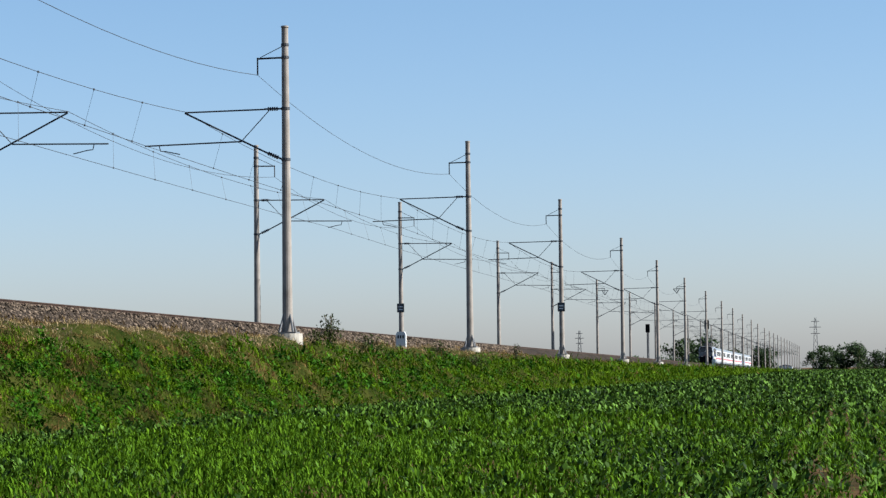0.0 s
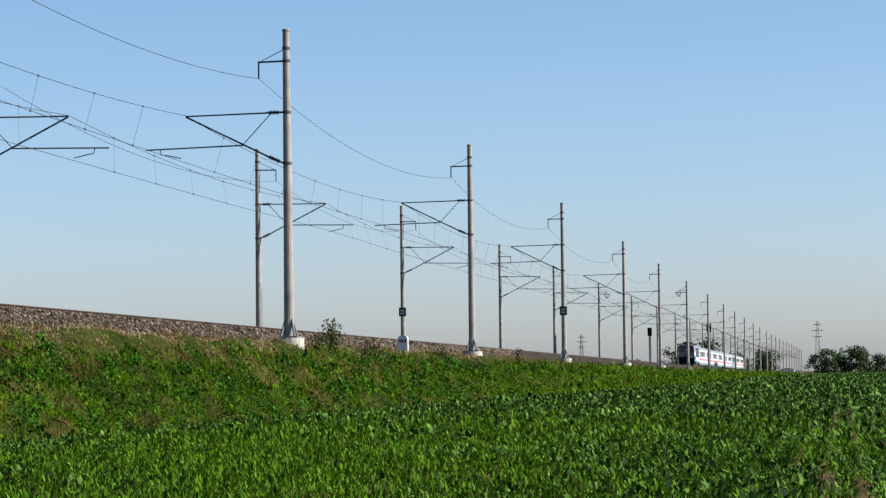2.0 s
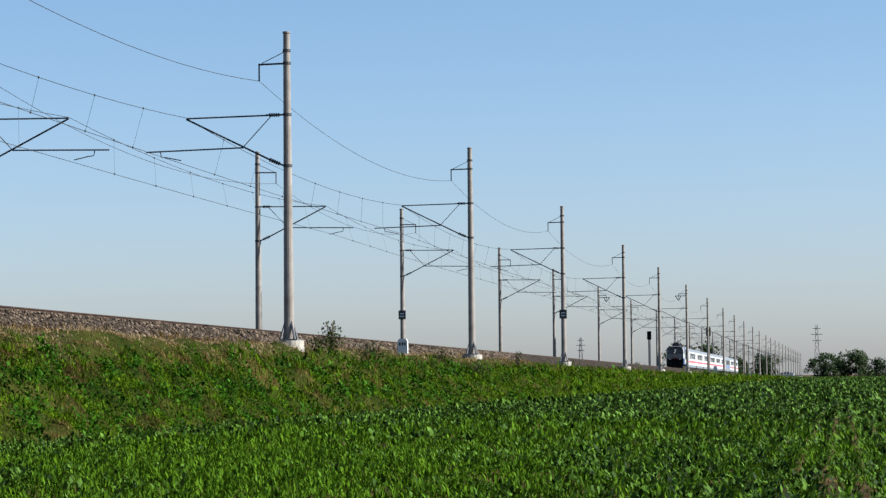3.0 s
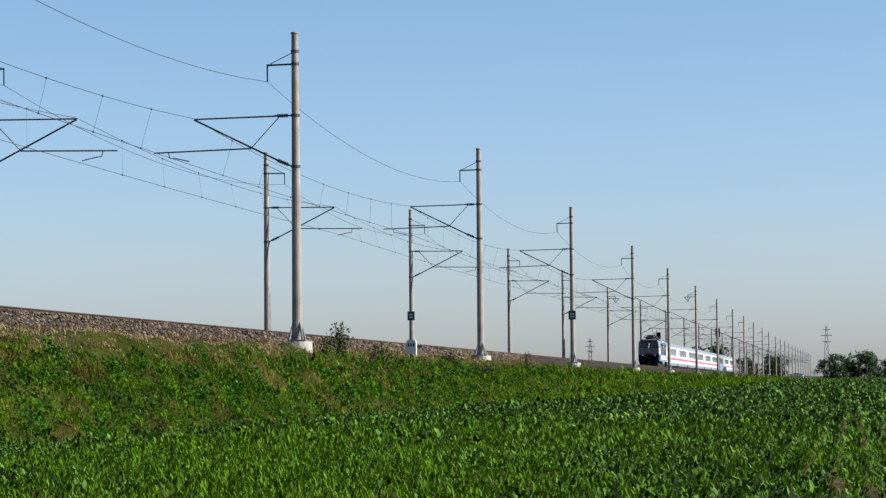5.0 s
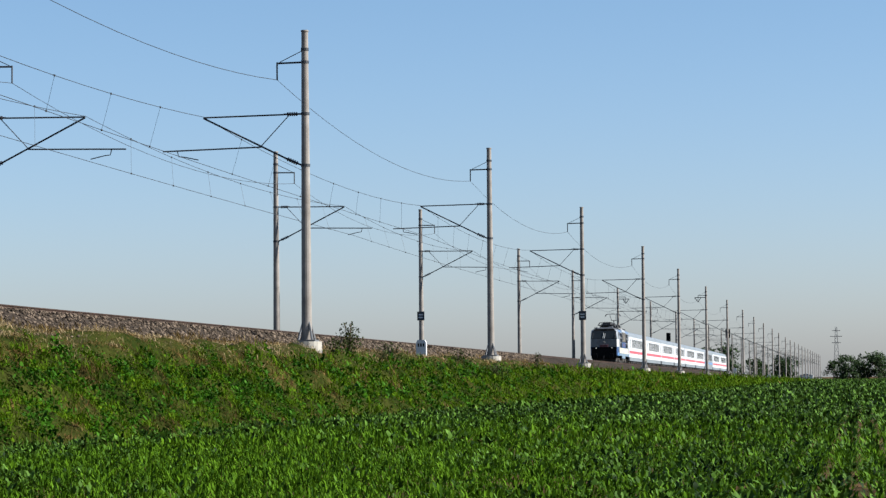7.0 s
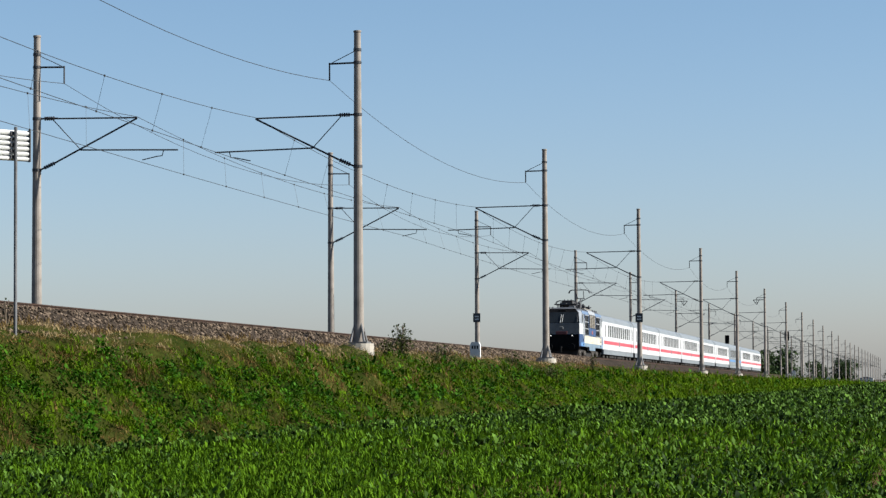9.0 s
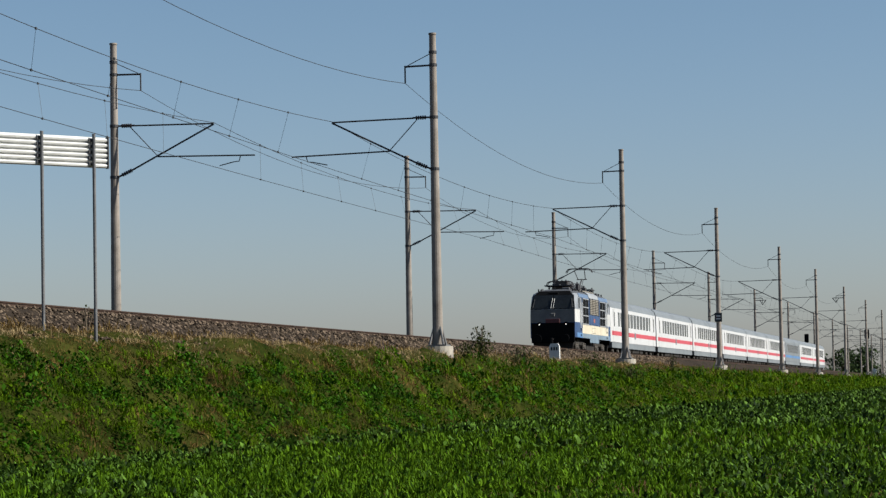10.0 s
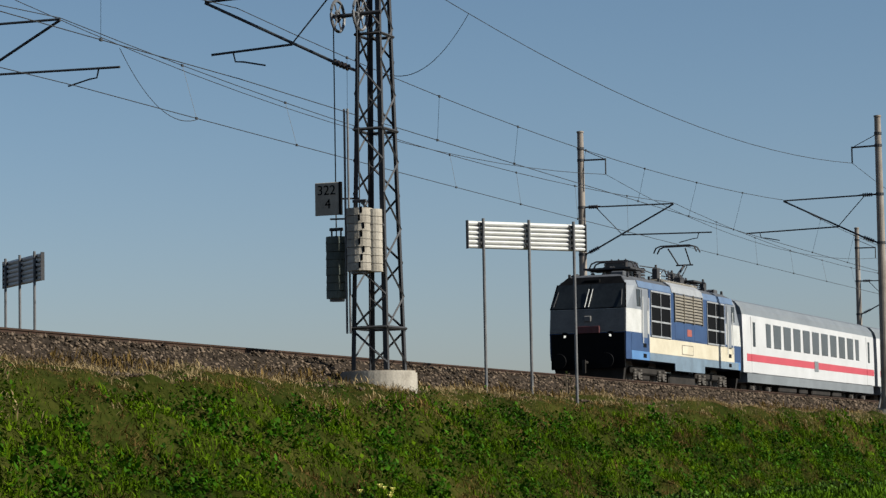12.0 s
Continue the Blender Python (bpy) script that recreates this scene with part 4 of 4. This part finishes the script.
def bank_plants():
    for y0, y1, dens, ln in ((20, 75, 470, 0.096), (75, 150, 185, 0.14), (150, 300, 40, 0.28), (300, 700, 8, 0.55)):
        n = int((y1 - y0) * 6.2 * dens)
        y = rng.uniform(y0, y1, n)
        edge = field_edge(y) + 0.5
        x = edge + (-21.1 - edge) * rng.uniform(0, 1, n) ** 0.85
        z = bank_surface(x, y)
        top = np.clip((-x - 16.8) / 3.0, 0, 1)
        big = patches(x * 1.6, y * 0.55, 2.6, 21)
        dryness = 0.40 * top + 1.9 * (big - 0.5) + 0.35 * (patches(x, y, 0.6, 22) - 0.5) + 0.24 * np.exp(-((y - 78) / 20) ** 2) * np.clip((-x - 16.4) / 1.2, 0, 1) + np.where(x > edge - 0.9, 0.30, 0) + np.clip((-18.3 - x) * 1.1, 0, 0.9) - np.clip((y - 100) / 60, 0, 1) * 0.3
        d = dryness + rng.normal(0, 0.06, n) > 0.56
        thin = (x < -18.5) & (rng.uniform(0, 1, n) < np.clip((-18.3 - x) * 0.5, 0.0, 0.7))
        low = np.interp(x, [-19.6, -19.0, -18.3], [0.28, 0.5, 1.0])
        tall = patches(x, y, 1.1, 23)
        clump = patches(x, y, 1.5, 25) + rng.normal(0, 0.05, n) > 0.53 + np.clip((y - 100) / 60, 0, 1) * 0.25
        blade = (rng.uniform(0, 1, n) < 0.68) & ~clump
        for sel, mt, lab, lift in ((clump, "weed", "dark green broad-leaved weed clumps on the bank", 0.42), (~clump & ~blade, "grass", "light green low weeds on the bank", 0.2)):
            g = ~d & ~thin & sel
            n1 = g.sum()
            L = ln * rng.uniform(0.5, 1.2, n1) * (0.7 + 0.6 * tall[g]) * low[g]
            up = (0.05 + lift * np.clip(tall[g], 0, 1)) * rng.uniform(0, 1, n1) * low[g]
            leaves("bank_weeds", np.stack([x[g], y[g], z[g] + up], 1), L, L * rng.uniform(0.35, 0.8, n1), rng.uniform(0.3, 1.5, n1), rng.uniform(0, 0.7, n1), M[mt], lab, "weeds")
        g = (~d & ~thin & blade) | (d & (x > -18.6) & (tall > 0.62))
        n1 = g.sum()
        L = 2.0 * ln * rng.uniform(0.6, 1.4, n1) * (0.6 + 0.7 * tall[g]) * low[g]
        leaves("bank_grass", np.stack([x[g], y[g], z[g] + 0.04], 1), L, L * rng.uniform(0.05, 0.11, n1), np.abs(rng.normal(0.6, 0.5, n1)), rng.uniform(0.2, 1.2, n1), M["grass"], "long green grass blades on the bank", "grass")
        g = d
        n1 = g.sum()
        L = 1.1 * ln * rng.uniform(0.9, 1.9, n1) * low[g]
        leaves("dry_grass", np.stack([x[g], y[g], z[g]], 1), L, L * rng.uniform(0.07, 0.16, n1), np.abs(rng.normal(1.0, 0.45, n1)), rng.uniform(0, 0.9, n1), M["dry"], "dry straw-coloured grass tufts on the bank", "grass")


def straw_strip():
    """Matted pale dead grass along the top of the bank, and brown tufts on the foot of the ballast."""
    n = 44000
    y = 20 + rng.uniform(0, 1, n) ** 1.3 * 125
    x = rng.uniform(-21.2, -18.1, n)
    k = patches(x, y * 0.6, 2.6, 31) + 0.5 * (patches(x, y, 0.8, 32) - 0.5) + np.clip((-18.9 - x) * 0.3, -0.15, 0.2) > 0.47
    x, y = x[k], y[k]
    m = len(x)
    L = rng.uniform(0.10, 0.22, m)
    leaves("straw_grass", np.stack([x, y, bank_surface(x, y) + 0.02], 1), L, L * rng.uniform(0.07, 0.14, m), np.abs(rng.normal(0.95, 0.4, m)), rng.uniform(0.2, 0.8, m), M["straw"], "pale dead grass in drifts along the ballast foot", "grass")
    n = 26000
    y = 24 + rng.uniform(0, 1, n) ** 1.4 * 150
    x = -20.9 - 0.75 * rng.uniform(0, 1, n) ** 1.6
    k = patches(x * 2, y, 1.9, 35) + 0.5 * (patches(x, y, 0.5, 36) - 0.5) > 0.40 + 0.35 * (-20.9 - x)
    x, y = x[k], y[k]
    m = len(x)
    L = rng.uniform(0.10, 0.30, m)
    leaves("dry_tufts", np.stack([x, y, bank_z(x, y)], 1), L, L * rng.uniform(0.06, 0.13, m), np.abs(rng.normal(0.5, 0.4, m)), rng.uniform(0.1, 0.9, m), M["dry"], "brown dry weeds growing up the foot of the ballast", "grass")


def flowers():
    for x, y, z in FLOWERS:
        t = thing("wild_flower", "small yellow wild flower at the field edge", "flower", "yellow flowers at the field edge", pose(x, y, z))
        part("stalk", tube(bmesh.new(), (0, 0, float(bank_surface(np.array([x]), np.array([y]))[0]) - z), (0, 0, 0), 0.006, seg=5), M["grass"], t)
        for k in range(6):
            a = k * 1.047 + x
            bm = bmesh.new()
            loft(bm, [[(0.008 * math.cos(a) - 0.01 * math.sin(a), 0.008 * math.sin(a) + 0.01 * math.cos(a), h), (0.008 * math.cos(a) + 0.01 * math.sin(a), 0.008 * math.sin(a) - 0.01 * math.cos(a), h), (0.045 * math.cos(a) + 0.016 * math.sin(a), 0.045 * math.sin(a) - 0.016 * math.cos(a), h + 0.05), (0.045 * math.cos(a) - 0.016 * math.sin(a), 0.045 * math.sin(a) + 0.016 * math.cos(a), h + 0.05)] for h in (0.0, 0.006)])
            part("petal", bm, M["yellow"], t)


field()
bank_plants()
straw_strip()
flowers()


def bush(x, y, h, w, n, wispy, label):
    z = float(bank_surface(np.array([x]), np.array([y]))[0])
    t = thing("bush", label, "bush", "bushes on the bank", pose(x, y, z))
    for k in range(7):
        a = rng.uniform(0, 6.28)
        r = w * rng.uniform(0.15, 0.6)
        part("stem", line_mesh(bmesh.new(), [(0, 0, -0.05), (r * 0.4 * math.cos(a), r * 0.4 * math.sin(a), h * 0.45), (r * math.cos(a), r * math.sin(a), h * rng.uniform(0.75, 1.0))], 0.012, 4), M["bark"], t)
    f = rng.uniform(0, 1, n) ** (0.9 if wispy else 1.3)
    a = rng.uniform(0, 6.28, n)
    r = w * np.sqrt(rng.uniform(0, 1, n)) * (0.45 + 0.55 * np.sin(np.pi * np.clip(f, 0, 1))) * (0.75 + 0.35 * np.sin(3 * a + x))
    L = rng.uniform(0.06, 0.13, n)
    leaves("foliage", np.stack([r * np.cos(a), r * np.sin(a), f * h * (0.8 + 0.2 * np.cos(2 * a + y))], 1), L, L * 0.6, rng.uniform(0.2, 1.5, n), rng.uniform(0, 0.8, n), M["shrub"], parent=t)


bush(-19.0, 94.6, 1.25, 0.55, 700, True, "wispy brown-green bush on the bank edge")
bush(-19.1, 92.6, 0.6, 0.5, 300, False, "low reddish bush beside a mast foundation")
bush(-18.7, 101.0, 0.8, 0.7, 600, False, "low dark green bush on the bank")
bush(-18.8, 119.5, 0.9, 0.8, 800, False, "rounded dark green bush on the bank")
bush(-18.8, 149.0, 1.1, 0.35, 260, True, "slender young bush on the bank")
bush(-21.0, 58.4, 0.75, 0.35, 22, True, "tall thin dry weed stalks beside the ballast")
bush(-17.8, 124.0, 0.7, 0.9, 700, False, "spreading dark green bush on the bank")


# ================= boards, signals, marker stones =================
def slat_board(x, y, turn, length, z0, z1, grounds):
    """A large board on three poles, seen from its ribbed back; turn: degrees of its long side about z."""
    t = thing("trackside_board", "large white ribbed board on three thin steel poles beside the track", "board", "trackside boards", pose(x, y, 0, 0, 0, turn))
    n = 6
    h = (z1 - z0) / n
    bm = bmesh.new()
    box(bm, -length / 2, length / 2, 0.03, 0.042, z0, z1)
    panel = part("panel", bm, M["white"], t)
    for k in range(n):
        bm = bmesh.new()
        zz = z0 + k * h
        loft(bm, [[(xx, 0.028, zz + 0.01), (xx, -0.02, zz + 0.02), (xx, -0.035, zz + h * 0.5), (xx, -0.02, zz + h - 0.03), (xx, 0.028, zz + h - 0.02)] for xx in (-length / 2, length / 2)])
        part("rib", bm, M["white"], panel)
    for xx in (-length / 2, length / 2):
        bm = bmesh.new()
        box(bm, xx - 0.012, xx + 0.012, -0.05, 0.05, z0 - 0.01, z1 + 0.01)
        part("edge_strip", bm, M["steel"], panel)
    for xx, g in zip((-length / 2 + 0.4, 0.0, length / 2 - 0.4), grounds):
        bm = bmesh.new()
        tube(bm, (xx, -0.09, g - 0.3), (xx, -0.09, z1 + 0.06), 0.038, seg=10)
        part("post", bm, M["galv"], t)
        for k in range(5):
            bm = bmesh.new()
            zz = z0 + 0.08 + (z1 - z0 - 0.16) * k / 4
            box(bm, xx - 0.10, xx + 0.06, -0.06, -0.03, zz - 0.035, zz + 0.035)
            part("bracket", bm, M["steel"], t)
    return t


slat_board(-20.12, 53.25, 52, 3.4, EYE + 4.91, EYE + 5.58, (3.0, 2.95, 2.85))
slat_board(-34.85, 53.7, -40, 3.3, EYE + 4.72, EYE + 5.45, (0.9, 0.9, 0.9))


def signal(x, y, h):
    t = thing("railway_signal", "black-headed railway light signal on a grey post", "signal", "railway signals", pose(x, y, rail_z(y) - 0.9))
    part("post", tube(bmesh.new(), (0, 0, -0.4), (0, 0, h + 0.6), 0.08, 0.07, 10), M["galv"], t)
    bm = bmesh.new()
    box(bm, -0.38, 0.38, -0.16, -0.08, h, h + 1.5, 0.08)
    part("backboard", bm, M["black"], t)
    for k in range(4):
        bm = bmesh.new()
        tube(bm, (0, -0.16, h + 0.25 + 0.33 * k), (0, -0.36, h + 0.25 + 0.33 * k), 0.13, seg=12)
        part("hood", bm, M["black"], t)
    part("ladder", box(bmesh.new(), -0.2, 0.2, 0.1, 0.13, 0.2, h), M["galv"], t)


signal(-33.6, 452.0, 6.6)
signal(-21.4, 418.0, 6.4)


def marker_stone(x, y, w, h, bars, label):
    z = float(bank_surface(np.array([x]), np.array([y]))[0])
    t = thing("marker_stone", label, "marker stone", "white marker stones", pose(x, y, z))
    bm = bmesh.new()
    loft(bm, [[(-w / 2, yy, -0.2), (w / 2, yy, -0.2), (w / 2, yy, h * 0.85), (w * 0.35, yy, h), (-w * 0.35, yy, h), (-w / 2, yy, h * 0.85)] for yy in (-0.1, 0.1)])
    part("stone", bm, M["white"], t)
    for k in range(bars):
        bm = bmesh.new()
        box(bm, -0.16 + 0.12 * k, -0.09 + 0.12 * k, -0.106, -0.09, h * 0.62, h * 0.8)
        part("painted_mark", bm, M["black"], t)


marker_stone(-20.6, 119.7, 0.48, 0.85, 3, "white marker stone with dark marks beside the ballast")
marker_stone(-20.2, 415.0, 0.6, 1.5, 0, "plain white marker post beside the line")
marker_stone(-19.9, 560.0, 0.7, 1.1, 0, "plain white marker post beside the line")


def mast_plate(x, y, z):
    t = thing("number_plate_box", "small grey plate fixed to a mast", "plate", "plates on masts", pose(x, y, z))
    part("plate", box(bmesh.new(), -0.27, 0.27, -0.22, -0.19, -0.33, 0.33, 0.01), M["tube"], t)
    for k in range(2):
        part("painted_bar", box(bmesh.new(), -0.15, 0.15, -0.226, -0.218, -0.15 + 0.2 * k, -0.07 + 0.2 * k), M["white"], t)


mast_plate(X_MAST, 186.5, rail_z(186.5) + 2.9)
mast_plate(X_MAST_FAR, 185.5, rail_z(185.5) + 3.0)

# ================= distance =================
def tree(x, y, h, w, n, label, conifer=False):
    t = thing("tree", label, "tree", "far trees", pose(x, y, 0))
    bm = bmesh.new()
    tube(bm, (0, 0, -0.1), (0.1, 0, h * 0.55), 0.035 * h, 0.015 * h, 8)
    part("trunk", bm, M["bark"], t)
    for k in range(6):
        a = k * 1.05 + x
        part("limb", tube(bmesh.new(), (0.05, 0, h * (0.2 + 0.05 * k)), (w * 0.35 * math.cos(a), w * 0.35 * math.sin(a), h * (0.45 + 0.06 * k)), 0.012 * h, 0.004 * h, 5), M["bark"], t)
    if conifer:
        f = rng.uniform(0.05, 1, n)
        a = rng.uniform(0, 6.28, n)
        r = w * 0.5 * (1 - f) * rng.uniform(0.5, 1.1, n) + 0.1
        p = np.stack([r * np.cos(a), r * np.sin(a), f * h], 1)
    else:
        m = 20
        c = np.stack([rng.normal(0, 0.24, m) * w, rng.normal(0, 0.24, m) * w, h * np.linspace(0.06, 0.84, m)], 1)
        k = rng.integers(0, m, n)
        d = rng.normal(0, 1, (n, 3))
        d /= np.linalg.norm(d, axis=1)[:, None]
        p = c[k] + d * (rng.uniform(0.3, 1.05, n) * 0.19 * (h + w) / 2)[:, None] * np.array([1.2, 1.2, 0.9])
        p[:, 2] = np.clip(p[:, 2], 0.1, None)
    L = rng.uniform(0.05, 0.1, n) * h
    leaves("crown", p, L, L * 0.7, rng.uniform(0.2, 2.2, n), rng.uniform(-0.3, 0.8, n), M["tree"], parent=t)


# bearing in degrees to the left of the line's direction, distance, height, width
for b, d, h, w in ((3.50, 690, 10.0, 8.0), (3.20, 705, 11.0, 9.0), (2.95, 700, 8.5, 7.0), (3.75, 680, 5.0, 6.0), (2.35, 900, 8.5, 7.0), (2.15, 930, 7.5, 6.0), (1.75, 980, 10.0, 8.0), (1.6, 960, 9.0, 7.0),
                   (0.60, 930, 7.5, 7.0), (0.35, 920, 9.5, 9.0), (0.12, 940, 9.0, 8.0), (-0.15, 930, 10.0, 8.0), (-0.42, 925, 10.5, 9.0), (-0.65, 930, 7.5, 7.0), (-0.9, 940, 7.5, 8.0), (-1.3, 930, 9.0, 8.0), (-1.6, 935, 8.0, 9.0),
                   (4.7, 1000, 7.0, 8.0), (4.4, 1010, 6.0, 9.0), (5.0, 1020, 6.5, 7.0), (5.5, 1050, 7.5, 5.0), (-2.0, 950, 9.0, 9.0)):
    tree(-d * math.tan(radians(b)), d, h, w, 1500, "dark green broad-leaved tree at the far edge of the field")
tree(930 * math.tan(radians(1.08)), 930, 11.0, 4.0, 1200, "dark pointed conifer at the far edge of the field", True)


def pylon(b, d, h):
    t = thing("transmission_pylon", "grey lattice transmission pylon on the horizon", "pylon", "far pylons", pose(-d * math.tan(radians(b)), d, 0))
    w = h * 0.06
    for sx in (-1, 1):
        for sy in (-1, 1):
            part("leg", tube(bmesh.new(), (sx * w, sy * w, 0), (sx * w * 0.25, sy * w * 0.25, h), 0.12, 0.09, 4), M["galv"], t)
    for i in range(8):
        f0, f1 = 1 - 0.75 * i / 8, 1 - 0.75 * (i + 1) / 8
        for sx in (-1, 1):
            part("brace", tube(bmesh.new(), (sx * w * f0, -w * f0, h * i / 8), (-sx * w * f1, -w * f1, h * (i + 1) / 8), 0.06, seg=4), M["galv"], t)
    for z, a in ((0.70, 0.085), (0.82, 0.11), (0.93, 0.075)):
        part("cross_arm", tube(bmesh.new(), (-a * h, 0, z * h), (a * h, 0, z * h), 0.14, seg=4), M["galv"], t)


pylon(0.53, 1100, 22.5)
pylon(5.79, 1100, 18.5)


# made-up shed shape stands in for an unidentified pale far object
def shed():
    t = thing("low_shed", "low white object far across the field, built as a shed", "shed", "", pose(-22.0, 1040, 0))
    part("wall", box(bmesh.new(), -2.8, 2.8, 0, 6, -0.1, 1.9), M["white"], t)
    part("roof", loft(bmesh.new(), [[(-3.0, yy, 1.9), (3.0, yy, 1.9), (0, yy, 2.6)] for yy in (-0.2, 6.2)]), M["coach_grey"], t)


shed()

motions()
